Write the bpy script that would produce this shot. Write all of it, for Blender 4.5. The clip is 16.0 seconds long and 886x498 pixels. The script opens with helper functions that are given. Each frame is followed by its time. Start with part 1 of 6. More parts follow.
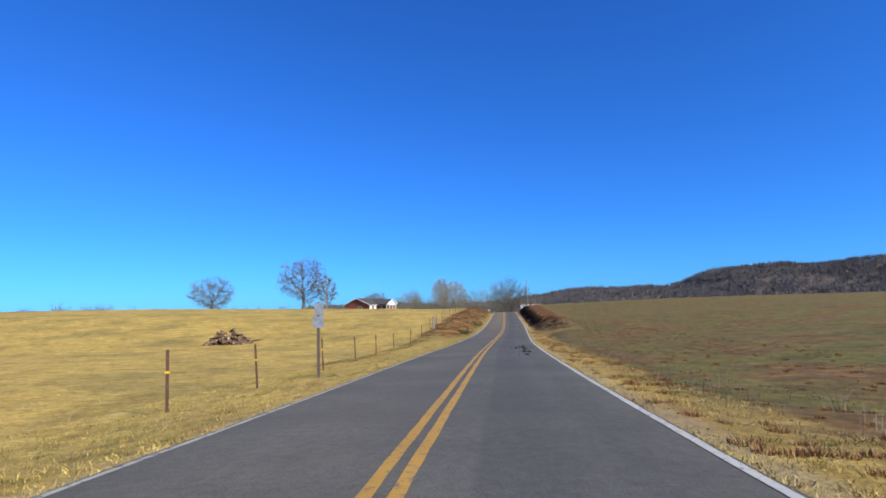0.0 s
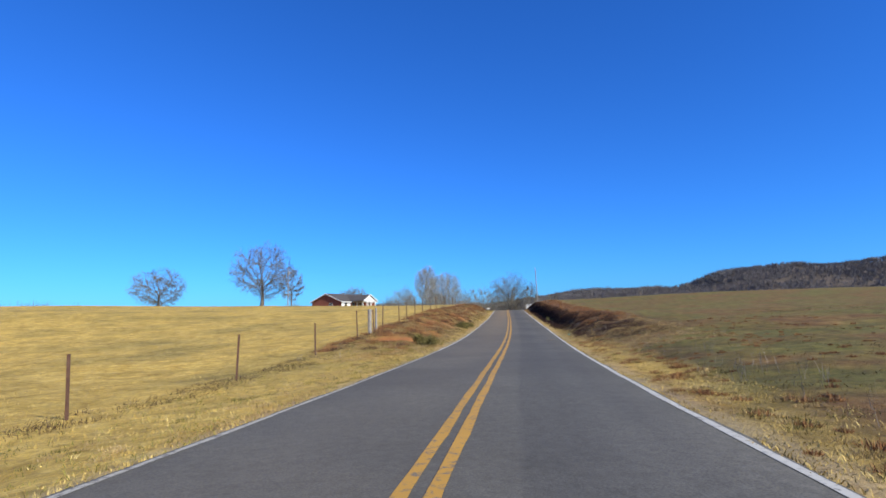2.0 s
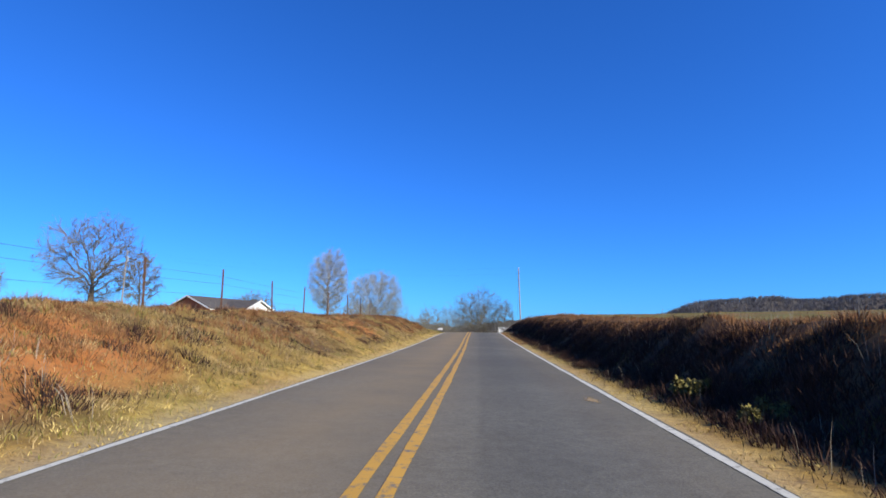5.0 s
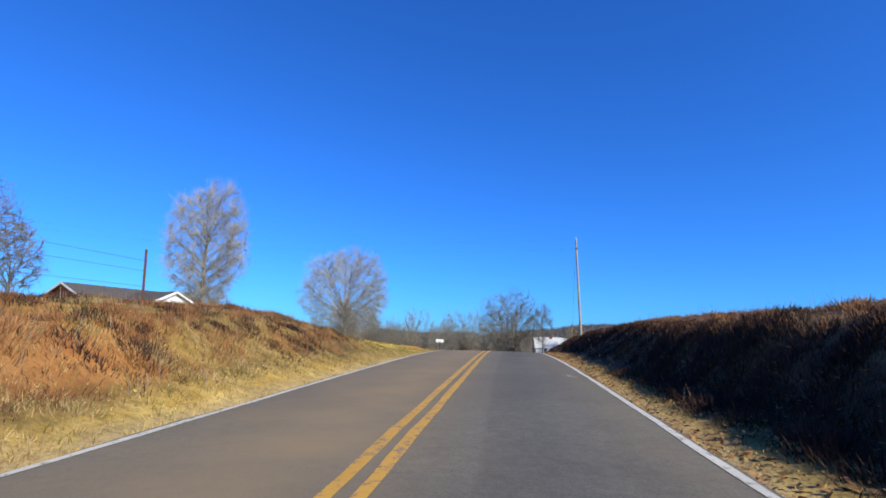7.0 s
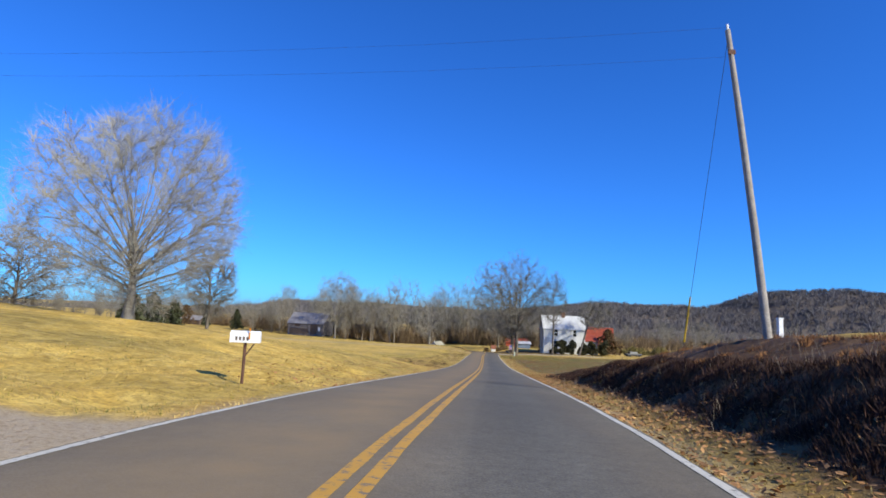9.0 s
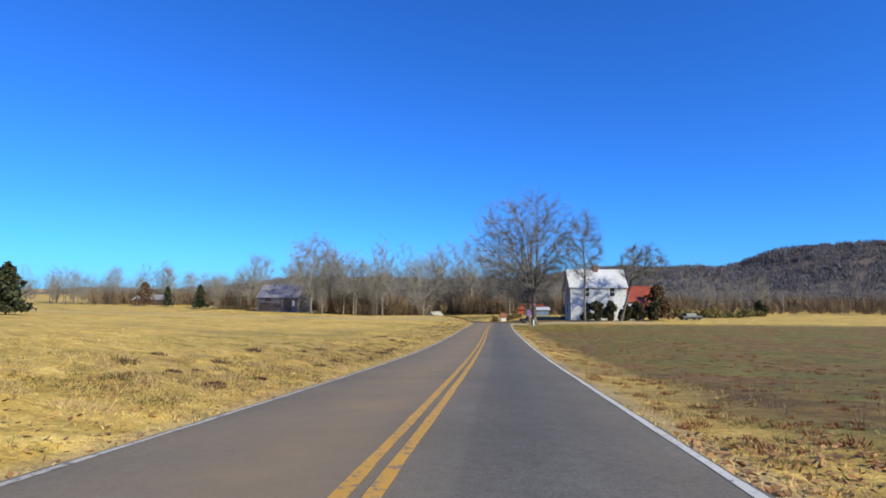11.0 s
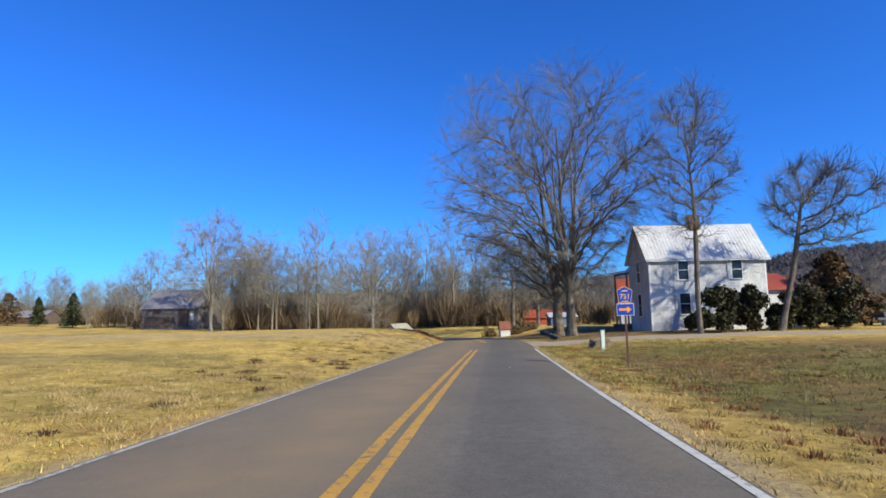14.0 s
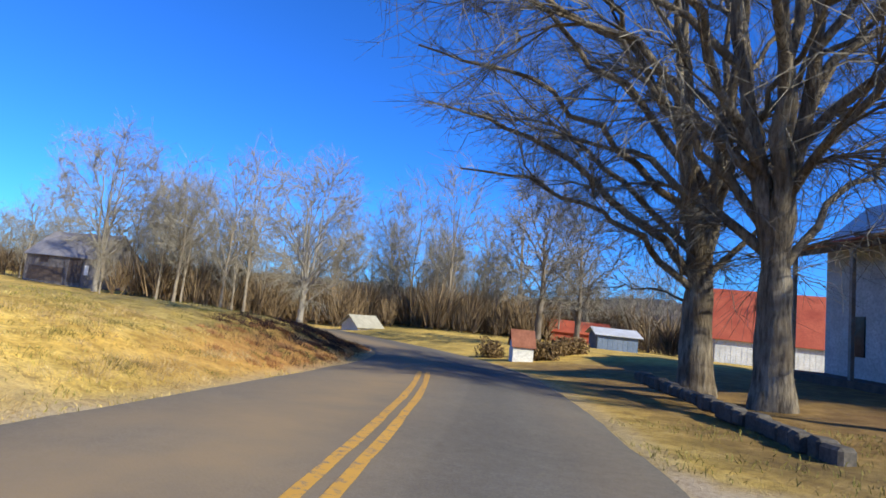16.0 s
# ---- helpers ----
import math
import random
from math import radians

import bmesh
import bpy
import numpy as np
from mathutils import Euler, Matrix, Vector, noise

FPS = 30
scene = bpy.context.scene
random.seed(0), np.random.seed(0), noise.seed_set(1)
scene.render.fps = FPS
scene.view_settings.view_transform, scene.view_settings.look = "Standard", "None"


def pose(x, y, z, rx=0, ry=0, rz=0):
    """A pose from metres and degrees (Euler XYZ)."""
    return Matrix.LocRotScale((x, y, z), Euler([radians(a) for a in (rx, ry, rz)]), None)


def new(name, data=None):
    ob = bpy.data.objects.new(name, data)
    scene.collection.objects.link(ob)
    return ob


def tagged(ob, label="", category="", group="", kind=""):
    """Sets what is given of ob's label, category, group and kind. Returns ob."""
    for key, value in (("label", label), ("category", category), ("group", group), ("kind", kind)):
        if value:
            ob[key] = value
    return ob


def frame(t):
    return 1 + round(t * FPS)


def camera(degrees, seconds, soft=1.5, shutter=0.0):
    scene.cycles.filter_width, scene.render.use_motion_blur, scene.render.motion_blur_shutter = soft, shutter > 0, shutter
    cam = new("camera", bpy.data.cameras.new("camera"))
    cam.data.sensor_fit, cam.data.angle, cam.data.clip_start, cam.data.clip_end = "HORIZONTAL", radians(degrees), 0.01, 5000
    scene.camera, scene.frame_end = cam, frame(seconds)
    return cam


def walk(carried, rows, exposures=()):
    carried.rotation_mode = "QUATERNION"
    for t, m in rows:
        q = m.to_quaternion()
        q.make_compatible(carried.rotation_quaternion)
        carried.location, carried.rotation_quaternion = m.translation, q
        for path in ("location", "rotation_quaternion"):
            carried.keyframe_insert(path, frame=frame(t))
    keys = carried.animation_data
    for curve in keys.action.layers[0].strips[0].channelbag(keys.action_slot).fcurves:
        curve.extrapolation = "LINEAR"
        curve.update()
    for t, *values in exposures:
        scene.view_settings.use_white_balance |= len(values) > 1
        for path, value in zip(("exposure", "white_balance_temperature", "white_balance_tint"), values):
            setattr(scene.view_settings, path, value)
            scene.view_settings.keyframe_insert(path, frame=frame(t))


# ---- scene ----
cam = camera(79.2, 16.0, soft=1.65)
# seconds, eye x y z, yaw, pitch, roll
PATH = [
    (0.0, 0.00, 0.00, 1.25, -0.15, 6.48, 1.85),
    (0.5, 0.87, 8.92, 0.89, -1.25, 6.38, 1.48),
    (1.0, 1.78, 17.85, 0.61, -0.45, 6.66, -1.76),
    (1.5, 2.72, 26.76, 0.32, 0.12, 6.58, -0.31),
    (2.0, 3.78, 35.68, 0.00, 0.10, 6.73, 1.69),
    (2.5, 4.93, 44.62, -0.24, -0.30, 7.09, 2.58),
    (3.0, 6.16, 53.58, -0.38, -0.69, 7.14, 2.32),
    (3.5, 7.42, 62.60, -0.51, -0.54, 7.75, 3.55),
    (4.0, 8.67, 71.65, -0.48, -1.45, 8.64, 4.17),
    (4.5, 9.91, 80.71, -0.34, -2.43, 8.80, 2.36),
    (5.0, 11.10, 89.76, -0.24, -3.10, 9.04, -0.55),
    (5.5, 12.28, 98.81, -0.05, -2.36, 9.35, -0.75),
    (6.0, 13.45, 107.85, 0.13, -1.61, 9.52, -0.67),
    (6.5, 14.60, 116.88, 0.32, -0.75, 9.68, -0.70),
    (7.0, 15.71, 125.91, 0.55, 0.20, 9.78, -1.55),
    (7.5, 16.77, 134.93, 0.83, 1.10, 9.60, -2.45),
    (8.0, 17.80, 143.94, 1.14, 0.81, 9.77, 0.15),
    (8.5, 18.80, 152.92, 1.32, 0.38, 8.50, -0.73),
    (9.0, 19.76, 161.86, 1.23, 0.35, 7.15, -2.55),
    (9.5, 20.63, 170.81, 0.82, 1.28, 4.60, -3.75),
    (10.0, 21.48, 179.78, 0.21, 1.38, 4.17, -2.2),
    (10.5, 22.28, 188.77, -0.44, 1.37, 4.25, -0.85),
    (11.0, 23.03, 197.77, -1.09, 1.35, 4.27, -0.07),
    (11.5, 23.75, 206.80, -1.74, 1.36, 4.24, 0.04),
    (12.0, 24.43, 215.85, -2.40, 1.34, 4.38, 0.27),
    (12.5, 25.11, 224.93, -2.98, 1.62, 4.88, 0.40),
    (13.0, 25.76, 234.05, -3.46, 1.36, 5.24, 1.62),
    (13.5, 26.45, 243.15, -3.87, 1.12, 5.73, 1.88),
    (14.0, 27.18, 252.20, -4.24, 0.88, 5.92, 1.16),
    (14.5, 27.98, 261.14, -4.60, 1.16, 6.11, 0.43),
    (15.0, 28.81, 269.93, -4.98, 1.05, 6.12, 0.85),
    (15.5, 29.65, 278.64, -5.29, 1.77, 6.0, -1.1),
    (16.0, 30.37, 287.36, -5.61, 2.66, 6.18, -5.95),
]
walk(cam, [(t, pose(x, y, z, 90 + pitch, roll, yaw)) for t, x, y, z, yaw, pitch, roll in PATH],
     exposures=((0.0, 0.36), (3.0, 0.43), (5.0, 0.47), (14.5, 0.47), (15.2, 0.58), (15.6, 0.68), (16.0, 0.70)))

# ---- light ----
SUN_AZ = math.atan2(0.75, -0.66)      # bearing of the sun from +y towards +x
SUN_EL = radians(33)
scene.view_settings.exposure = 0.45
world = bpy.data.worlds.new("world")
scene.world = world
world.use_nodes = True
wn = world.node_tree
sky = wn.nodes.new("ShaderNodeTexSky")
sky.sky_type, sky.sun_disc = "NISHITA", False
sky.sun_elevation, sky.sun_rotation = SUN_EL, SUN_AZ
sky.altitude, sky.air_density, sky.dust_density, sky.ozone_density = 300, 1.0, 0.35, 6.0
# the film's strong, cold blue
tint = wn.nodes.new("ShaderNodeMix")
tint.data_type, tint.blend_type = "RGBA", "MULTIPLY"
tint.inputs[0].default_value, tint.inputs[7].default_value = 1.0, (0.25, 0.76, 1.53, 1)
wn.links.new(sky.outputs[0], tint.inputs[6])
wn.links.new(tint.outputs[2], wn.nodes["Background"].inputs[0])
wn.nodes["Background"].inputs[1].default_value = 0.097
lamp = bpy.data.lights.new("sun", "SUN")
lamp.energy, lamp.angle, lamp.color = 5.0, radians(0.5), (1.0, 0.955, 0.80)
sun = new("sun", lamp)
sun_dir = Vector((math.sin(SUN_AZ) * math.cos(SUN_EL), math.cos(SUN_AZ) * math.cos(SUN_EL), math.sin(SUN_EL)))
sun.rotation_euler = sun_dir.to_track_quat("Z", "Y").to_euler()
sun.location = (60, -40, 60)

# ---- materials ----


def ramp(nt, fac, stops):
    r = nt.nodes.new("ShaderNodeValToRGB")
    el = r.color_ramp.elements
    while len(el) < len(stops):
        el.new(0.5)
    for e, (p, c) in zip(el, stops):
        e.position, e.color = p, (*c, 1)
    nt.links.new(fac, r.inputs[0])
    return r.outputs[0]


def noise_node(nt, vec, scale, detail=4, rough=0.55):
    n = nt.nodes.new("ShaderNodeTexNoise")
    n.inputs["Scale"].default_value, n.inputs["Detail"].default_value, n.inputs["Roughness"].default_value = scale, detail, rough
    nt.links.new(vec, n.inputs["Vector"])
    return n.outputs[0]


def mix(nt, fac, a, b, mode="MIX"):
    m = nt.nodes.new("ShaderNodeMix")
    m.data_type, m.blend_type = "RGBA", mode
    for sock, val in ((m.inputs[0], fac), (m.inputs[6], a), (m.inputs[7], b)):
        if isinstance(val, (int, float)):
            sock.default_value = val
        elif isinstance(val, tuple):
            sock.default_value = (*val, 1)
        else:
            nt.links.new(val, sock)
    return m.outputs[2]


def base(name, rough=0.8, metal=0.0):
    m = bpy.data.materials.new(name)
    m.use_nodes = True
    nt = m.node_tree
    b = nt.nodes["Principled BSDF"]
    b.inputs["Roughness"].default_value, b.inputs["Metallic"].default_value = rough, metal
    b.inputs["Specular IOR Level"].default_value = 0.25
    geo = nt.nodes.new("ShaderNodeNewGeometry")
    return m, nt, b, geo


def bump(nt, b, height, strength=0.4, dist=0.02):
    n = nt.nodes.new("ShaderNodeBump")
    n.inputs["Strength"].default_value, n.inputs["Distance"].default_value = strength, dist
    nt.links.new(height, n.inputs["Height"])
    nt.links.new(n.outputs[0], b.inputs["Normal"])


def mat(name, c1, c2, scale=3.0, fine=25.0, rough=0.8, metal=0.0, bumps=0.3, dist=0.01, islands=0.0):
    """Two-scale mottled material; islands: share of the colour that varies from piece to piece."""
    m, nt, b, geo = base(name, rough, metal)
    n1 = noise_node(nt, geo.outputs["Position"], scale)
    n2 = noise_node(nt, geo.outputs["Position"], fine)
    c = ramp(nt, n1, [(0.3, c1), (0.7, c2)])
    dark = tuple(v * 0.6 for v in c1)
    c = mix(nt, ramp(nt, n2, [(0.35, (0.55,) * 3), (0.6, (0.0,) * 3)]), c, dark)
    if islands:
        c = mix(nt, 1.0, c, ramp(nt, geo.outputs["Random Per Island"], [(0, (1 - islands,) * 3), (1, (1 + islands * 0.6,) * 3)]), "MULTIPLY")
    nt.links.new(c, b.inputs["Base Color"])
    bump(nt, b, n2, bumps, dist)
    return m


BARK = mat("bark_grey", (0.095, 0.076, 0.055), (0.21, 0.175, 0.135), 1.4, 11, 0.9, bumps=1.0, dist=0.06)
BARK_MAPLE, nt, b, geo = base("bark_maple", 0.95)
grain = nt.nodes.new("ShaderNodeMapping")
grain.inputs["Scale"].default_value = (1.0, 1.0, 0.16)
nt.links.new(geo.outputs["Position"], grain.inputs["Vector"])
n1, n2 = noise_node(nt, geo.outputs["Position"], 1.1, 4), noise_node(nt, grain.outputs[0], 9, 6, 0.7)
c = ramp(nt, n1, [(0.35, (0.15, 0.115, 0.075)), (0.65, (0.33, 0.28, 0.20))])
nt.links.new(mix(nt, ramp(nt, n2, [(0.36, (0.9,) * 3), (0.58, (0.0,) * 3)]), c, (0.05, 0.036, 0.022)), b.inputs["Base Color"])
bump(nt, b, n2, 1.0, 0.12)
BARK_PALE = mat("bark_pale", (0.19, 0.168, 0.138), (0.33, 0.30, 0.25), 2.0, 18, 0.9, bumps=0.6, dist=0.03)
TWIG = mat("twig_grey", (0.145, 0.132, 0.104), (0.235, 0.214, 0.172), 1.0, 10, 0.9, bumps=0, islands=0.3)
TWIG_WOOD = mat("twig_woods", (0.195, 0.176, 0.135), (0.305, 0.277, 0.215), 1.0, 10, 0.9, bumps=0, islands=0.3)
TWIG_PALE = mat("twig_pale", (0.285, 0.268, 0.220), (0.400, 0.378, 0.315), 1.0, 10, 0.9, bumps=0, islands=0.3)
CEDAR = mat("cedar_leaf", (0.025, 0.035, 0.012), (0.06, 0.06, 0.022), 1.5, 12, 0.8, bumps=0, islands=0.5)
SHRUB = mat("shrub_leaf", (0.032, 0.033, 0.012), (0.080, 0.070, 0.026), 1.5, 12, 0.6, bumps=0, islands=0.5)
STEEL = mat("rusty_steel", (0.10, 0.05, 0.035), (0.16, 0.09, 0.06), 8, 60, 0.8, 0.3)
WOOD_GREY = mat("weathered_wood", (0.24, 0.21, 0.18), (0.38, 0.34, 0.29), 3, 30, 0.9)
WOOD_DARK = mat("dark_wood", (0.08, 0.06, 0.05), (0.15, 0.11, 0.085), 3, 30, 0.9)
WHITE = mat("white_paint", (0.72, 0.72, 0.70), (0.84, 0.84, 0.82), 2, 20, 0.6, bumps=0.1)
OLD_WHITE = mat("old_white_paint", (0.46, 0.455, 0.43), (0.68, 0.675, 0.64), 0.9, 9, 0.7, bumps=0.2)
BRICK = mat("red_brick", (0.20, 0.065, 0.04), (0.30, 0.11, 0.07), 1.5, 20, 0.85)
SHINGLE = mat("asphalt_shingle", (0.07, 0.06, 0.055), (0.12, 0.105, 0.095), 1.5, 20, 0.9)
TIN = mat("tin_roof", (0.50, 0.50, 0.48), (0.70, 0.70, 0.68), 0.7, 8, 0.45, 0.35, 0.15)
TIN_RED = mat("rusty_red_tin", (0.26, 0.05, 0.025), (0.40, 0.10, 0.05), 0.6, 7, 0.6, 0.2, 0.15)
GLASS = mat("window_glass", (0.02, 0.025, 0.03), (0.04, 0.045, 0.05), 1, 5, 0.08, bumps=0)
GALV = mat("galvanised", (0.38, 0.39, 0.39), (0.46, 0.47, 0.47), 1, 6, 0.4, 0.6, 0.05)
YELLOW_PLASTIC = mat("yellow_plastic", (0.65, 0.42, 0.02), (0.75, 0.5, 0.04), 3, 20, 0.5, bumps=0)
DUNG = mat("dung", (0.022, 0.010, 0.006), (0.05, 0.022, 0.013), 6, 40, 0.9, bumps=0.8)
GRAVEL = mat("gravel", (0.26, 0.23, 0.20), (0.42, 0.38, 0.33), 1.2, 40, 0.95, bumps=0.8, dist=0.03)

# asphalt: grey with brown dust in the far half of the way
ASPHALT, nt, b, geo = base("asphalt", 0.9)
b.inputs["Specular IOR Level"].default_value = 0.12
n1 = noise_node(nt, geo.outputs["Position"], 0.35, 5)
n2 = noise_node(nt, geo.outputs["Position"], 45, 3)
c = ramp(nt, n1, [(0.3, (0.122, 0.114, 0.095)), (0.7, (0.172, 0.161, 0.134))])
c = mix(nt, ramp(nt, n2, [(0.3, (0.8,) * 3), (0.65, (0.0,) * 3)]), c, (0.078, 0.073, 0.068))
dust = nt.nodes.new("ShaderNodeAttribute")
dust.attribute_name = "dust"
f1 = nt.nodes.new("ShaderNodeMath")
f1.operation = "MULTIPLY"
nt.links.new(dust.outputs["Fac"], f1.inputs[0])
nt.links.new(ramp(nt, noise_node(nt, geo.outputs["Position"], 0.9, 6), [(0.25, (0.5,) * 3), (0.7, (1,) * 3)]), f1.inputs[1])
lane = nt.nodes.new("ShaderNodeAttribute")
lane.attribute_name = "lane"
c = mix(nt, 1.0, c, ramp(nt, lane.outputs["Fac"], [(0.0, (0.97, 0.95, 0.92)), (0.22, (1.08, 1.05, 1.0)), (0.50, (0.98, 0.97, 0.95)), (0.606, (1.0, 0.99, 0.97)), (0.622, (0.84, 0.84, 0.845)), (0.72, (0.83, 0.83, 0.84)), (0.80, (0.95, 0.95, 0.95)), (0.86, (0.87, 0.87, 0.88)), (1.0, (1.05, 1.04, 1.0))]), "MULTIPLY")
grit = noise_node(nt, geo.outputs["Position"], 7.0, 6, 0.75)
c = mix(nt, 1.0, c, ramp(nt, grit, [(0.3, (0.80,) * 3), (0.7, (1.18,) * 3)]), "MULTIPLY")
tar = ramp(nt, noise_node(nt, geo.outputs["Position"], 0.16, 3), [(0.42, (0.0,) * 3), (0.6, (0.35,) * 3)])
c = mix(nt, tar, c, (0.075, 0.071, 0.067))
c = mix(nt, f1.outputs[0], c, (0.235, 0.170, 0.098))
nt.links.new(c, b.inputs["Base Color"])
bump(nt, b, n2, 0.35, 0.01)


def paint(name, col, wear):
    m, nt, b, geo = base(name, 0.7)
    w = ramp(nt, noise_node(nt, geo.outputs["Position"], 9, 8, 0.7), [(wear - 0.06, (1,) * 3), (wear + 0.06, (0,) * 3)])
    w2 = noise_node(nt, geo.outputs["Position"], 1.1, 3)
    nt.links.new(mix(nt, w, mix(nt, w2, col, tuple(v * 0.72 for v in col)), (0.13, 0.118, 0.10)), b.inputs["Base Color"])
    return m


PAINT_YELLOW = paint("yellow_road_paint", (0.54, 0.29, 0.045), 0.42)
PAINT_WHITE = paint("white_road_paint", (0.56, 0.53, 0.45), 0.40)

PAINT_THIN = paint("thin_white_road_paint", (0.47, 0.43, 0.34), 0.44)

# soil and dry grass: kinds mixed by painted weights on the sheet
GROUND, nt, b, geo = base("dry_grass_ground", 0.95)
P = geo.outputs["Position"]
nA, nB, nC = noise_node(nt, P, 0.12, 6), noise_node(nt, P, 1.6, 6, 0.65), noise_node(nt, P, 14, 5, 0.7)
streak = nt.nodes.new("ShaderNodeMapping")
streak.inputs["Scale"].default_value = (0.28, 1.0, 1.0)
streak.inputs["Rotation"].default_value = (0, 0, radians(-12))
nt.links.new(P, streak.inputs["Vector"])
nS = noise_node(nt, streak.outputs[0], 1.5, 6, 0.7)
nM = noise_node(nt, P, 0.55, 6, 0.7)
nT = noise_node(nt, P, 4.5, 5, 0.75)
straw = ramp(nt, nB, [(0.25, (0.38, 0.235, 0.045)), (0.5, (0.57, 0.385, 0.085)), (0.75, (0.70, 0.505, 0.155))])
green = ramp(nt, nB, [(0.3, (0.12, 0.115, 0.03)), (0.7, (0.25, 0.20, 0.06))])
nD = noise_node(nt, P, 0.22, 5, 0.6)
crop = mix(nt, ramp(nt, nD, [(0.39, (0,) * 3), (0.58, (1,) * 3)]), ramp(nt, nB, [(0.3, (0.095, 0.045, 0.014)), (0.55, (0.20, 0.108, 0.032)), (0.78, (0.38, 0.25, 0.09))]), ramp(nt, nB, [(0.3, (0.082, 0.078, 0.015)), (0.7, (0.21, 0.182, 0.040))]))
# weed browns, taken darker to hold the deep shade of the right bank
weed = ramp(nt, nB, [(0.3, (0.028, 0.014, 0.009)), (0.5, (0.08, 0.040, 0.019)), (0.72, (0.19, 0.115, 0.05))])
clay = ramp(nt, nB, [(0.3, (0.31, 0.098, 0.024)), (0.7, (0.48, 0.190, 0.052))])


def weight(name):
    a = nt.nodes.new("ShaderNodeAttribute")
    a.attribute_name = name
    return a.outputs["Fac"]


c = mix(nt, ramp(nt, nA, [(0.45, (0,) * 3), (0.7, (0.7,) * 3)]), straw, green)
c = mix(nt, weight("crop"), c, crop)
c = mix(nt, 1.0, c, ramp(nt, nS, [(0.30, (0.80, 0.77, 0.70)), (0.55, (1.0, 1.0, 1.0)), (0.72, (1.10, 1.09, 1.06))]), "MULTIPLY")
c = mix(nt, 1.0, c, ramp(nt, nM, [(0.32, (0.66, 0.66, 0.60)), (0.52, (1.0, 1.0, 1.0)), (0.70, (1.16, 1.12, 1.05))]), "MULTIPLY")
c = mix(nt, 1.0, c, ramp(nt, nT, [(0.34, (0.60, 0.58, 0.52)), (0.50, (1.0, 1.0, 1.0)), (0.66, (1.20, 1.17, 1.12))]), "MULTIPLY")
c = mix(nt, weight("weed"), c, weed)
c = mix(nt, weight("clay"), c, clay)
nG = noise_node(nt, P, 60, 3, 0.6)
c = mix(nt, weight("gravel"), c, ramp(nt, nG, [(0.3, (0.28, 0.215, 0.14)), (0.7, (0.45, 0.365, 0.25))]))
c = mix(nt, ramp(nt, nC, [(0.35, (0.5,) * 3), (0.52, (0,) * 3)]), c, (0.15, 0.085, 0.03))
nt.links.new(c, b.inputs["Base Color"])
bump(nt, b, nC, 0.7, 0.06)

# ---- the lie of the land ----
# road: y, x and z of the yellow line
ROAD = [
    (-90, -7.5, 2.8), (-40, -4.2, 1.3), (0, -0.97, 0.00), (10, 0.05, -0.39), (20, 1.13, -0.71), (30, 2.28, -1.04), (40, 3.55, -1.36), (50, 4.93, -1.58), (60, 6.38, -1.72), (70, 7.78, -1.73), (80, 9.09, -1.60), (90, 10.33, -1.45), (100, 11.55, -1.27), (110, 12.78, -1.08), (120, 13.97, -0.85), (130, 15.12, -0.57), (140, 16.31, -0.24), (150, 17.45, 0.01), (160, 18.53, 0.06), (165, 19.01, 0.0), (170, 19.48, -0.24), (175, 19.94, -0.59), (180, 20.40, -0.97), (190, 21.29, -1.75), (200, 22.13, -2.50), (210, 22.93, -3.23), (220, 23.70, -3.92), (230, 24.45, -4.50), (240, 25.20, -4.98), (250, 25.89, -5.40), (260, 26.61, -5.81), (270, 27.44, -6.19), (280, 28.33, -6.57),
    (290, 29.2, -6.95), (297, 29.65, -7.25), (303, 29.9, -7.55), (310, 29.7, -7.95), (320, 28.2, -8.5), (330, 25.0, -9.0), (340, 20.0, -9.4), (352, 12.0, -9.7), (400, 4, -9.8), (4200, 0, -9.0),
]
RY, RX, RZ = (np.array(v, float) for v in zip(*ROAD))
k = np.arange(-90.0, 352.5, 0.5)


def smooth(v, n=21):
    pad = np.concatenate([2 * v[0] - v[n:0:-1], v, 2 * v[-1] - v[-2:-n - 2:-1]])
    return np.convolve(pad, np.ones(2 * n + 1) / (2 * n + 1), "same")[n:-n]


KX, KZ = smooth(np.interp(k, RY, RX), 10), smooth(np.interp(k, RY, RZ), 10)
KY = np.concatenate([k, [400, 4200]])
KX, KZ = np.concatenate([KX, [4, 0]]), np.concatenate([KZ, [-9.8, -9.0]])


def road_x(y):
    return np.interp(y, KY, KX)


def road_z(y):
    return np.interp(y, KY, KZ)


LEFT_EDGE, RIGHT_EDGE = 2.93, 3.10
DS = [0, 0.4, 1.5, 3, 5, 8, 14, 30, 60, 120, 300]
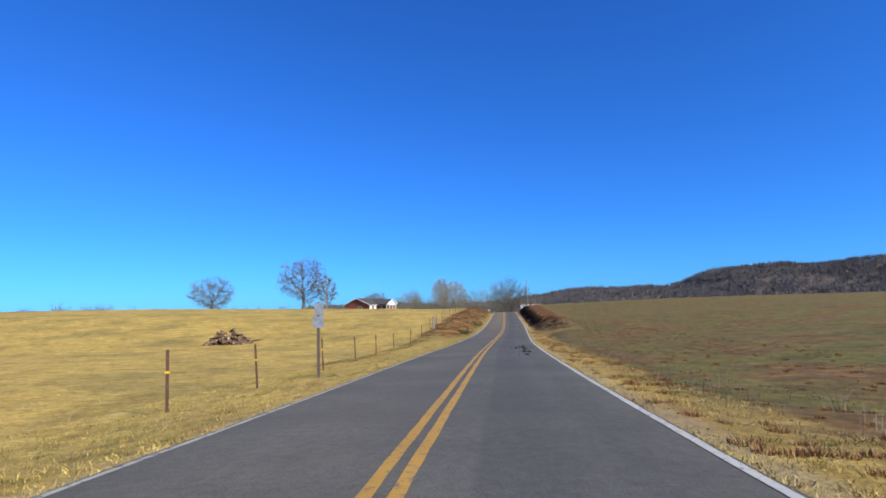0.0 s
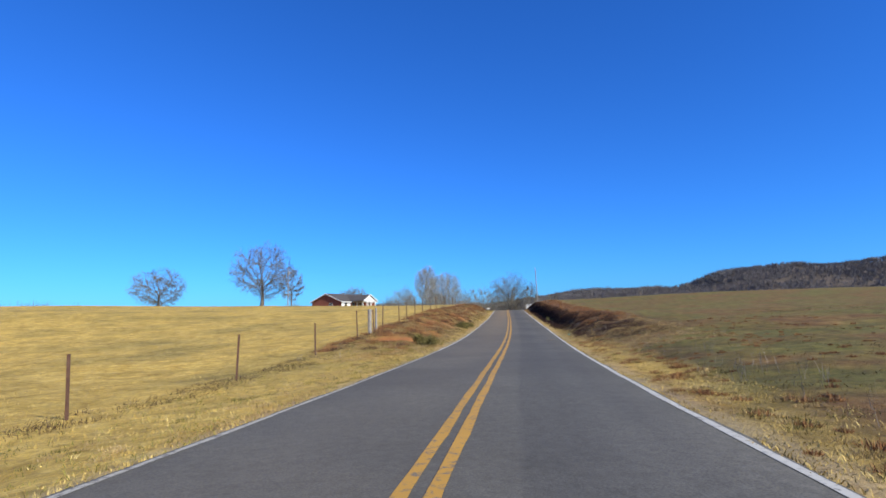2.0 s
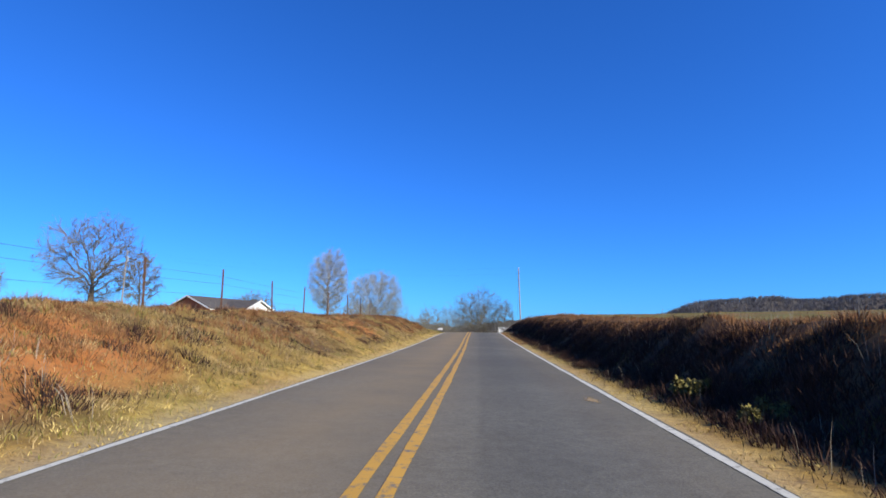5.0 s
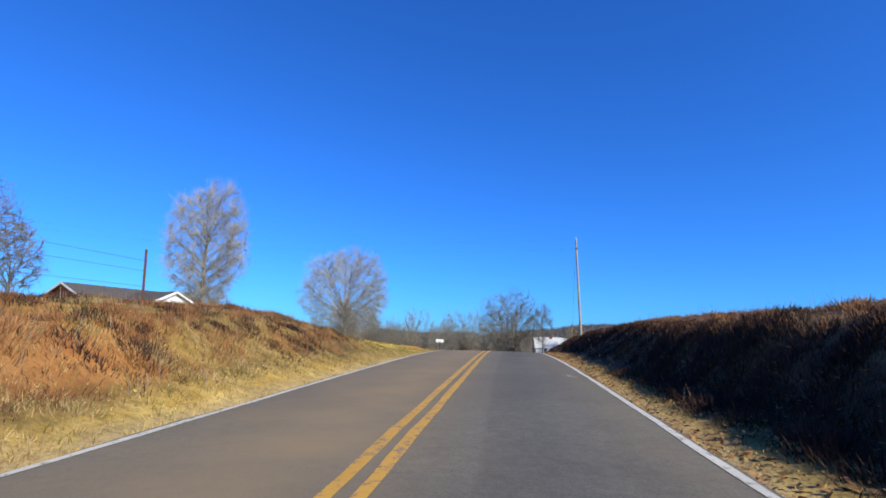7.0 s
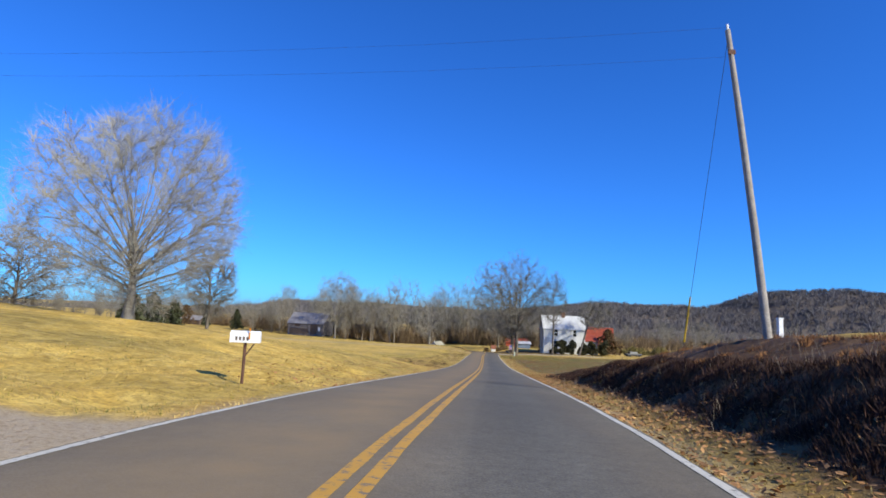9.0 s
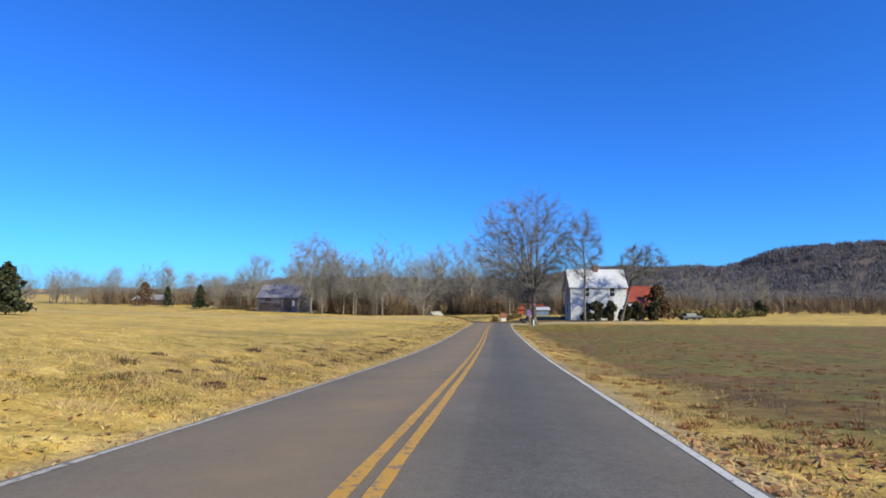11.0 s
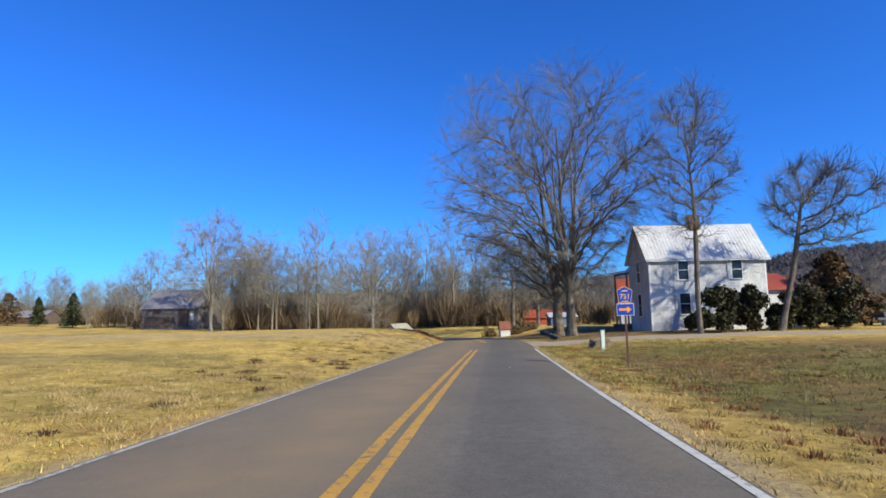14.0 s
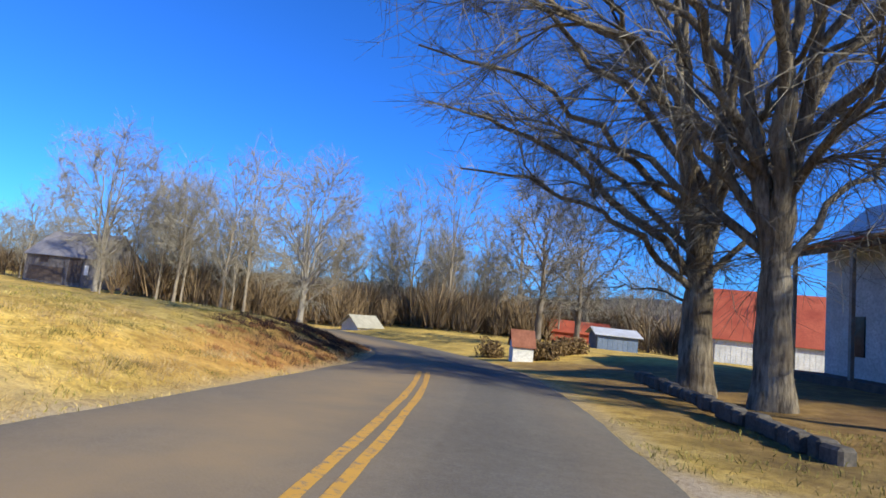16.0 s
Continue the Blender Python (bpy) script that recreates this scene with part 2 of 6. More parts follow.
# y, heights over the road at the distances DS from the edge line
LEFT = [
    (-90, 0, -.06, -.18, -.35, -.45, -.5, -.5, -.4, 0, 1, 2),
    (40, 0, -.06, -.18, -.34, -.5, -.68, -.62, -.35, .2, 1, 2),
    (57, 0, -.06, -.12, -.18, -.28, -.5, -.6, -.6, -.1, 1.3, 3),
    (70, 0, -.05, .1, .42, .58, .42, .1, -.3, .5, 2.0, 3.5),
    (100, 0, -.05, .25, .95, 1.6, 1.75, 1.85, 2.0, 2.9, 4.2, 5),
    (122, 0, -.05, .27, 1.0, 1.55, 1.65, 1.72, 1.95, 2.6, 4, 5),
    (133, 0, -.05, .3, 1.15, 1.6, 1.68, 1.72, 1.8, 2.3, 4, 5),
    (144, 0, -.05, .28, 1.25, 1.6, 1.7, 1.76, 1.85, 2.3, 4, 5),
    (151, 0, -.05, .15, .55, .95, 1.25, 1.55, 1.9, 2.4, 4, 5),
    (157, 0, -.04, .06, .25, .5, .85, 1.45, 2.0, 2.5, 4, 5),
    (165, 0, -.02, .02, .06, .1, .25, 1.2, 2.2, 3, 5, 6),
    (172, 0, -.05, .02, .15, .3, .55, 1.2, 2.5, 3.4, 5, 6),
    (188, 0, -.08, .05, .35, .8, 1.4, 2.1, 3.2, 4.6, 6.5, 8),
    (205, 0, -.08, .1, .35, .7, 1.1, 1.7, 2.8, 4.2, 6, 8),
    (240, 0, -.06, .05, .15, .25, .4, .6, 1.2, 2.2, 4, 6),
    (275, 0, -.06, .0, .1, .25, .4, .5, .8, 1.8, 3.2, 5),
    (300, 0, -.05, .3, .8, 1.1, 1.2, 1.2, 1.2, 1.8, 3, 5),
    (312, 0, -.05, .3, .9, 1.2, 1.4, 1.4, 1.2, 1.6, 3, 5),
    (325, 0, -.05, .0, .2, .5, .8, 1.0, 1.2, 1.6, 3, 5),
    (352, 0, -.05, .0, .1, .3, .6, 1.0, 1.4, 1.6, 3, 5),
    (420, 0, 0, 0, .1, .2, .4, .6, .9, 1.2, 2.3, 3.2)]
RIGHT = [
    (-90, 0, -.05, -.12, -.25, -.35, -.35, -.2, .2, .6, 1.2, 2),
    (20, 0, -.05, -.12, -.25, -.35, -.35, -.2, .2, .8, 1.8, 3),
    (45, 0, -.05, -.05, .05, .15, .2, .3, .7, 1.3, 2.4, 4),
    (66, 0, -.05, .1, .45, .75, 1.0, 1.3, 2.0, 3.0, 4.3, 5),
    (76, 0, -.08, .1, .9, 1.1, 1.2, 1.3, 1.7, 2.3, 3.2, 4),
    (88, 0, -.1, -.08, 1.07, 1.15, 1.22, 1.3, 1.55, 2.0, 2.7, 3.2),
    (100, 0, -.12, -.05, 1.27, 1.3, 1.34, 1.4, 1.62, 2.1, 2.7, 3.2),
    (115, 0, -.12, .0, 1.41, 1.47, 1.51, 1.58, 1.82, 2.2, 2.8, 3.2),
    (135, 0, -.1, .12, 1.57, 1.87, 1.98, 2.1, 2.5, 2.8, 3, 3),
    (150, 0, -.1, .12, 1.5, 1.78, 1.84, 1.9, 1.95, 2, 1.5, 1),
    (165, 0, -.1, .08, 1.1, 1.5, 1.7, 1.78, 1.7, 1.45, 1, 0),
    (178, 0, -.1, .06, .95, 1.75, 2.05, 2.12, 1.75, 1, 0, -1),
    (184, 0, -.1, .1, 1.0, 1.45, 1.6, 1.7, 1.4, .6, -.5, -1),
    (198, 0, -.1, -.1, .1, .2, .2, .2, 0, -.5, -1.5, -2),
    (220, 0, -.1, -.2, -.35, -.4, -.4, -.4, -.5, -1, -1.5, -2),
    (270, 0, -.06, -.1, -.15, -.15, -.1, 0, .0, -.2, -.5, -1),
    (300, 0, -.04, .02, .1, .2, .35, .45, .45, .3, 0, -1),
    (325, 0, -.05, .1, .3, .6, 1.0, 1.3, 1.3, 1, .5, 0),
    (352, 0, -.05, .1, .3, .6, 1.0, 1.3, 1.3, 1, .5, 0),
    (420, 0, 0, 0, 0, 0, 0, 0, 0, 0, 0, 0)]
STATION = np.arange(-90, 421, 1.0)
TABLE = {}
for side, rows in (("L", LEFT), ("R", RIGHT)):
    a = np.array(rows, float)
    TABLE[side] = np.stack([smooth(np.interp(STATION, a[:, 0], a[:, j]), 3) for j in range(1, len(DS) + 1)], 1)


def rise(side, y, d):
    i = np.clip((np.asarray(y, float) + 90), 0, len(STATION) - 1.001)
    i0 = i.astype(int)
    row = TABLE[side][i0] * (1 - (i - i0))[..., None] + TABLE[side][i0 + 1] * (i - i0)[..., None]
    j = np.clip(np.searchsorted(DS, d, "right") - 1, 0, len(DS) - 2)
    ds = np.array(DS, float)
    f = np.clip((d - ds[j]) / (ds[j + 1] - ds[j]), 0, 1)
    f = f * f * (3 - 2 * f) * 0.5 + f * 0.5
    a = np.take_along_axis(row, j[..., None], -1)[..., 0]
    c2 = np.take_along_axis(row, (j + 1)[..., None], -1)[..., 0]
    return a + (c2 - a) * f


def wobble(x, y, s):
    """Cheap smooth bumps, about -1 to 1."""
    return (np.sin(x * 1.7 / s + 1.3 * np.sin(y * 0.9 / s)) + np.sin(y * 1.9 / s + 1.1 * np.sin(x * 1.3 / s + 2)) + np.sin((x + y) * 1.1 / s + 0.5)) / 3


def ground_z(x, y):
    x, y = np.asarray(x, float), np.asarray(y, float)
    u = x - road_x(y)
    dl, dr = np.maximum(-u - LEFT_EDGE, 0), np.maximum(u - RIGHT_EDGE, 0)
    d = np.maximum(dl, dr)
    h = np.where(u < 0, rise("L", y, dl), rise("R", y, dr))
    h = h + np.clip(d - 0.5, 0, 2) / 2 * (0.05 * wobble(x, y, 0.8) + 0.06 * wobble(x + 9, y, 3.1)) + np.clip(d / 40, 0, 1) * 0.25 * wobble(x, y, 28)
    h = h + np.clip((d - 0.9) / 0.8, 0, 1) * np.clip((7 - d) / 2, 0, 1) * np.clip((y - 58) / 8, 0, 1) * np.clip((200 - y) / 10, 0, 1) * (0.10 * wobble(x + 3, y, 0.55) + 0.10 * wobble(y, x + 5, 1.3))
    return road_z(y) + h - 0.05 - np.where(d <= 0.05, 0.10, 0)


def gz(x, y):
    return float(ground_z(np.array([x]), np.array([y]))[0])


def link_mesh(name, verts, faces, material, parent=None, attrs=None, smooth_faces=False):
    me = bpy.data.meshes.new(name)
    me.from_pydata([tuple(v) for v in verts] if not isinstance(verts, np.ndarray) else verts.tolist(), [], faces if not isinstance(faces, np.ndarray) else faces.tolist())
    for key, val in (attrs or {}).items():
        me.attributes.new(key, "FLOAT", "POINT").data.foreach_set("value", np.asarray(val, np.float32))
    if smooth_faces:
        me.polygons.foreach_set("use_smooth", [True] * len(me.polygons))
    me.materials.append(material)
    ob = new(name, me)
    if parent:
        ob.parent = parent
    return ob


def grid_faces(n, m):
    i = np.arange(n - 1)[:, None] * m + np.arange(m - 1)[None, :]
    return np.stack([i, i + 1, i + 1 + m, i + m], -1).reshape(-1, 4)


# the ground: one sheet, fine along the road and coarse to the horizon
far = [40, 48, 58, 70, 85, 105, 130, 165, 210, 280, 380, 550, 800, 1300, 2200, 4000]
near = [0.0, 0.3, 0.5, 0.8, 1.1, 1.4, 1.7, 2, 2.3, 2.6, 3, 3.4, 3.8, 4.3, 4.8, 5.3, 5.9, 6.7, 7.7, 9, 10.5, 12.5, 15, 18, 22, 27, 33]
us = np.array([-LEFT_EDGE - d for d in (near + far)[::-1]] + [-1.5, 0, 1.5] + [RIGHT_EDGE + d for d in near + far])
ys = np.concatenate([[-4000, -1500, -600, -300, -180, -130], np.arange(-90, 352, 0.5), np.arange(352, 470, 4), [480, 520, 580, 660, 780, 950, 1200, 1600, 2300, 4100]])
U, Y = np.meshgrid(us, ys)
X = road_x(Y) + U
Z = ground_z(X, Y)
dL, dR = np.maximum(-U - LEFT_EDGE, 0), np.maximum(U - RIGHT_EDGE, 0)


def band(v, a, b_, soft):
    return np.clip((v - a) / soft + 0.5, 0, 1) * np.clip((b_ - v) / soft + 0.5, 0, 1)


patch = 0.5 + 0.5 * wobble(X + 31, Y, 2.3)
W_CROP = np.clip(band(dR + 0.5 * wobble(X, Y, 2.7), 1.8, 9999, 1.1) * band(Y, -9999, 76, 8) + band(dR, 5.5, 9999, 3.0) * band(Y, 70, 150, 8) + band(dR + 0.7 * wobble(X, Y, 2.7), 2.3, 9999, 1.3) * band(Y, 198, 282, 10), 0, 1)
# weedy ground; under the maples it also colours the verge dark for tree shade
W_WEED_SHADE = np.clip(band(dL, 0.9, 6.5, 1.2) * band(Y, 63, 151, 6) * (0.35 + 0.65 * patch) + band(dR, 0.9, 6.0, 1.0) * band(Y, 66, 196, 8) + 0.2 * band(dL, .5, 3, 1) * band(Y, 205, 296, 6) * patch + 0.6 * band(dL, .5, 3.0, 1) * band(Y, 300, 325, 5) * patch + 0.9 * band(dR, 1.2, 16, 1.5) * band(Y, 291.5, 318, 3) * (0.55 + 0.45 * patch) + 0.45 * band(dR, 0.4, 3.6, 0.8) * (band(Y, 198, 291, 5) + band(Y, -99, 70, 5)) * patch, 0, 1)
W_CLAY = np.clip(0.5 * band(dL, .4, 2.4, 1) * band(Y, 297, 322, 5) + (band(dL, 1.8, 4.6, 1.2) * band(Y, 60, 148, 5) * np.clip((wobble(X, Y + 5, 3.7) - 0.05) * 2.5, 0, 1)) + 0.75 * band(dL + 0.6 * wobble(X, Y, 1.1), 0.4, 2.4, 1) * band(Y, 156.5, 162, 2) * (dL > 0) + 0.9 * band(np.hypot(dL - 3.4, (Y - 66.9) * 0.8) + 0.3 * wobble(X, Y, 0.7), -1, 1.2, 0.7) + 0.7 * band(np.hypot(dL - 4.2, (Y - 69.5) * 0.6), -1, 0.8, 0.6) + 0.25 * band(dL + dR, 0.1, 0.9, 0.5) * np.clip(wobble(X, Y, 1.9) * 2, 0, 1), 0, 1)
DRIVE_Y = 165.4
drive = band(Y - DRIVE_Y - dL * 0.28, -1.45 - np.clip(5 - dL, 0, 5) * 0.45, 1.45 + np.clip(5 - dL, 0, 5) * 0.45, 0.7) * band(dL, 0.15, 34, 0.5) * (dL > 0)
W_GRAVEL = np.clip(drive + band(Y - 289 - dR * 0.05, -2.6 - np.clip(4 - dR, 0, 4) * 0.6, 2.4 + np.clip(4 - dR, 0, 4) * 0.6, 0.6) * band(dR, .1, 24, 0.6) + 0.5 * band(dL + dR, 0.05, 0.6, 0.4), 0, 1)
ground = link_mesh("ground", np.stack([X, Y, Z], -1).reshape(-1, 3), grid_faces(*X.shape), GROUND, attrs={"crop": W_CROP.ravel(), "weed": W_WEED_SHADE.ravel(), "clay": W_CLAY.ravel(), "gravel": W_GRAVEL.ravel()}, smooth_faces=True)
tagged(ground, "dry winter grass fields with weedy cut banks and red clay", "ground", kind="structure")


def strip(name, y0, y1, a, b_, lift, material, step=0.5, ragged=0.0, attrs=False, cols=2):
    """A ribbon along the road between the offsets a and b_ from the yellow line."""
    y = np.arange(y0, y1 + step / 2, step)
    x, z = road_x(y), road_z(y)
    tx, ty = np.gradient(x), np.gradient(y)
    n = np.hypot(tx, ty)
    px, py = ty / n, -tx / n
    off = np.linspace(a, b_, cols)[None, :] + np.zeros((len(y), 1))
    if ragged:
        off[:, 0] += ragged * (wobble(y, y * 0, 0.9) + 0.6 * wobble(y, y * 0 + 4, 0.25))
        off[:, -1] += ragged * (wobble(y + 50, y * 0, 0.8) + 0.6 * wobble(y + 50, y * 0 + 4, 0.23))
    if "centre" in name:
        off = off + np.interp(y, [100, 132, 156, 172, 284, 290.4, 297, 304], [0, -0.13, -0.13, 0, 0, 0.2, -0.12, -0.6])[:, None]
    crown = -0.012 * np.abs(off)
    V = np.stack([x[:, None] + px[:, None] * off, y[:, None] + py[:, None] * off, z[:, None] + crown + lift], -1)
    at = None
    if attrs:
        yy = y[:, None] + 0 * off
        at = {"dust": (np.clip((yy - 40) / 85, 0.08, 1.0) * (np.exp(-((off + 1.0) / 1.25) ** 2) + 0.35 * np.exp(-((off + 2.6) / 0.7) ** 2) + 0.25 * np.exp(-((off - 2.7) / 0.6) ** 2) + 0.12 * np.clip((yy - 240) / 40, 0, 1))).ravel(), "lane": ((off + 3.1) / 6.3 + 0.012 * wobble(yy, off, 6)).ravel()}
    return link_mesh(name, V.reshape(-1, 3), grid_faces(*off.shape), material, attrs=at)


road = tagged(strip("road", -90, 352, -LEFT_EDGE - 0.09, RIGHT_EDGE + 0.10, 0.0, ASPHALT, ragged=0.035, attrs=True, cols=25), "grey two-lane asphalt country road with brown dust", "road", kind="structure")
for nm, y0, y1, a, w, m in (("edge_line", -60, 60, -LEFT_EDGE - 0.04, 0.085, PAINT_THIN), ("edge_line", 60, 190, -LEFT_EDGE - 0.05, 0.10, PAINT_WHITE), ("edge_line", 190, 278, -LEFT_EDGE - 0.04, 0.085, PAINT_THIN), ("edge_line", -60, 156, RIGHT_EDGE - 0.05, 0.105, PAINT_WHITE), ("edge_line", 156, 281, RIGHT_EDGE - 0.05, 0.105, PAINT_WHITE),
                        ("centre_line", -60, 279.5, -0.19, 0.13, PAINT_YELLOW), ("centre_line", -60, 279.5, 0.06, 0.13, PAINT_YELLOW), ("centre_line", 290.4, 304, -0.19, 0.13, PAINT_YELLOW), ("centre_line", 290.4, 304, 0.06, 0.13, PAINT_YELLOW)):
    tagged(strip(nm, y0, y1, a, a + w, 0.006, m, ragged=0.012), "worn painted " + ("yellow centre" if "centre" in nm else "white edge") + " line on the road", "road marking", kind="structure")

# ---- trees ----


class Tubes:
    """Collects tapered tubes into one mesh."""

    def __init__(self):
        self.v, self.f, self.n, self.fine = [], [], 0, []

    def add(self, pts, rad, sides, gnarl=0.0):
        pts, rad = np.asarray(pts, float), np.asarray(rad, float)
        t = np.gradient(pts, axis=0)
        t /= np.linalg.norm(t, axis=1, keepdims=True) + 1e-9
        ref = np.array([0.31, 0.95, 0.05]) if abs(t[0, 2]) > 0.6 else np.array([0, 0, 1.0])
        a = np.cross(t, ref)
        a /= np.linalg.norm(a, axis=1, keepdims=True) + 1e-9
        b2 = np.cross(t, a)
        ang = np.arange(sides) * 2 * np.pi / sides
        turn = np.arange(len(pts))[:, None]
        rad = rad[:, None] * (1 + gnarl * (np.sin(3 * ang + turn * 0.35) + 0.7 * np.sin(5 * ang - turn * 0.5) + 0.5 * np.sin(2 * ang + turn * 1.3)))
        ring = pts[:, None] + rad[:, :, None] * (a[:, None] * np.cos(ang)[None, :, None] + b2[:, None] * np.sin(ang)[None, :, None])
        self.v.append(ring.reshape(-1, 3))
        n = len(pts)
        i = (np.arange(n - 1)[:, None] * sides + np.arange(sides)[None, :])
        j = (np.arange(n - 1)[:, None] * sides + (np.arange(sides)[None, :] + 1) % sides)
        self.f.append((np.stack([i, j, j + sides, i + sides], -1).reshape(-1, 4) + self.n))
        self.n += n * sides

    def add_fine(self):
        """All the finest twigs at once, three-sided."""
        a = np.asarray(self.fine)
        p, d, ln, r = a[:, :3], a[:, 3:6], a[:, 6:7], a[:, 7:8]
        s1 = np.cross(d, [0.31, 0.52, 0.79])
        s1 /= np.linalg.norm(s1, axis=1, keepdims=True) + 1e-9
        s2 = np.cross(d, s1)
        rings = [c0 + (s1 * math.cos(ang) + s2 * math.sin(ang)) * r * k0 for c0, k0 in ((p, 1.0), (p + d * ln, 0.5)) for ang in (0, 2.094, 4.189)]
        self.v.append(np.stack(rings, 1).reshape(-1, 3))
        o = np.arange(len(a))[:, None, None] * 6 + self.n
        self.f.append((o + np.array([[i, (i + 1) % 3, (i + 1) % 3 + 3, i + 3] for i in range(3)])[None]).reshape(-1, 4))
        self.n += 6 * len(a)
        self.fine = []

    def mesh(self, name, material, smooth_faces=True):
        if len(self.fine):
            self.add_fine()
        me = bpy.data.meshes.new(name)
        me.from_pydata(np.concatenate(self.v).tolist(), [], np.concatenate(self.f).tolist())
        if smooth_faces:
            me.polygons.foreach_set("use_smooth", [True] * len(me.polygons))
        me.materials.append(material)
        return me


def bow(a, c1, b2, n):
    """Points of a bent limb from a to b2, drawn towards c1."""
    s = np.linspace(0, 1, n)[:, None]
    return (1 - s) ** 2 * a + 2 * s * (1 - s) * c1 + s * s * b2


class Limbs:
    """Points of the limbs grown so far, with direction, thickness and room behind each."""

    def __init__(self):
        self.pts, self.dirs, self.rad, self.back, self.run = [], [], [], [], []

    def add(self, pts, rad):
        d = np.gradient(pts, axis=0)
        self.pts.append(pts)
        self.dirs.append(d / (np.linalg.norm(d, axis=1, keepdims=True) + 1e-9))
        self.rad.append(rad)
        self.back.append(np.arange(len(pts)))
        self.run.append(np.full(len(pts), np.linalg.norm(pts[-1] - pts[0]) / (len(pts) - 1)))

    def arrays(self):
        return [np.concatenate(v) for v in (self.pts, self.dirs, self.rad, self.back, self.run)]


def crown_points(rng, n, env, inner):
    """Points through the crown, an egg given by env: mid height, half width, half height, shift."""
    cz, rx, rz, cx = (*env, 0)[:4]
    d = rng.normal(0, 1, (n, 3))
    d /= np.linalg.norm(d, axis=1, keepdims=True)
    r = (inner + (1 - inner) * rng.uniform(0, 1, (n, 1)) ** 0.6) * (1 + 0.05 * np.sin(5 * d[:, :1] + 3 * d[:, 1:2]) + 0.05 * np.sin(7 * d[:, 2:] + 4 * d[:, :1]))
    p = d * r
    wide = np.where(p[:, 2] < 0, 1.0 - 0.25 * p[:, 2] ** 2, 1.0)
    return np.stack([cx * (0.5 + 0.5 * r[:, 0]) + p[:, 0] * rx * wide, p[:, 1] * rx * wide, cz + p[:, 2] * rz], 1)


def tree_meshes(seed, env, trunk, bark, twig, fork=0.16, top=0.6, leaders=18, subs=240, twigs_n=1500, fine_n=8000, rmin=0.012, low=-0.55, steep=0.12, bend=0.05, lean=(0, 0), fine_len=0.8, slim=0.011, wood=2, tip=0.0, stems=0, sweeps=()):
    """A bare tree: trunk, fanned leaders, side limbs, twigs and the finest spray, filling an egg."""
    rng = np.random.default_rng(seed)
    cz, rx, rz, cx = (*env, 0)[:4]
    height = cz + rz
    thick, thin, limbs = Tubes(), Tubes(), Limbs()
    z0, z1 = fork * height, top * height
    zt = np.linspace(-0.2, z1, 26)
    tr = np.stack([lean[0] * zt + 0.02 * z1 * np.sin(zt * 5 / z1 + seed) * zt / z1, lean[1] * zt + 0.02 * z1 * np.cos(zt * 4 / z1 + seed) * zt / z1, zt], 1)
    rt = trunk * np.where(zt < z0, 1 - 0.12 * zt / z0, 0.88 * (1 - 0.8 * np.clip((zt - z0) / (z1 - z0), 0, 1)))
    rt = rt * (1 + 0.3 * np.exp(-np.maximum(zt, 0) / (2.2 * trunk)))
    thick.add(tr, rt, 16, 0.075)

    def limb(a, c1, b2, r0, r1, n, sides, tube):
        pts = bow(a, c1, b2, n)
        ln = np.linalg.norm(b2 - a)
        w = rng.normal(0, bend * ln / n ** 0.5, (n, 3)) * np.sin(np.linspace(0, 3.14, n))[:, None]
        w[0] = 0
        pts = pts + w
        rad = np.maximum(r0 + (r1 - r0) * np.linspace(0, 1, n) ** 0.8, rmin * 0.9)
        tube.add(pts, rad, sides)
        limbs.add(pts, rad)

    poles = []
    for i in range(stems):
        az = i * 6.283 / stems + 0.6
        foot = np.array([np.interp(z0, zt, tr[:, 0]), np.interp(z0, zt, tr[:, 1]), z0 * (0.9 + 0.12 * i)])
        head = np.array([math.cos(az) * 0.14 * rx + 0.3 * cx, math.sin(az) * 0.14 * rx, height * rng.uniform(0.60, 0.76)])
        pts = bow(foot, foot * 0.6 + head * 0.4 + np.array([math.cos(az), math.sin(az), 0]) * 0.05 * rx, head, 14)
        pts[2:-1] += rng.normal(0, 0.06, (11, 3))
        thick.add(pts, np.linspace(trunk * 0.56, trunk * 0.12, 14), 10, 0.05)
        poles.append((az, pts))
    for i in range(leaders):
        s = low + (0.97 - low) * (i + 0.5) / leaders
        az = i * 2.4 + rng.uniform(-0.4, 0.4)
        d = np.array([math.cos(az) * math.sqrt(1 - s * s), math.sin(az) * math.sqrt(1 - s * s), s])
        goal = np.array([cx, 0, cz]) + d * np.array([rx, rx, rz]) * rng.uniform(0.84, 0.98)
        za = z0 + (z1 - z0) * min(0.98, (((s - low) / (1 - low)) ** 1.1) * 0.9 + rng.uniform(-0.03, 0.06))
        za = max(z0 * 0.9, za)
        a = np.array([np.interp(za, zt, tr[:, 0]), np.interp(za, zt, tr[:, 1]), za])
        thick_at = np.interp(za, zt, rt)
        if poles:
            side = min(poles, key=lambda q: -math.cos(q[0] - az))[1]
            k3 = min(0.95, max(0.04, (s - low) / (1 - low)))
            a = np.array([np.interp(k3 * 13, np.arange(14), side[:, c3]) for c3 in range(3)])
            thick_at = trunk * (0.62 - 0.48 * k3)
        ln = np.linalg.norm(goal - a)
        c1 = a * 0.55 + goal * 0.45 + np.array([0, 0, steep * ln]) + rng.normal(0, 0.04 * ln, 3)
        limb(a, c1, goal, min(thick_at * 0.7, slim * ln + 0.015), max(rmin * 1.3, tip * slim * ln), 12, 6, thick)
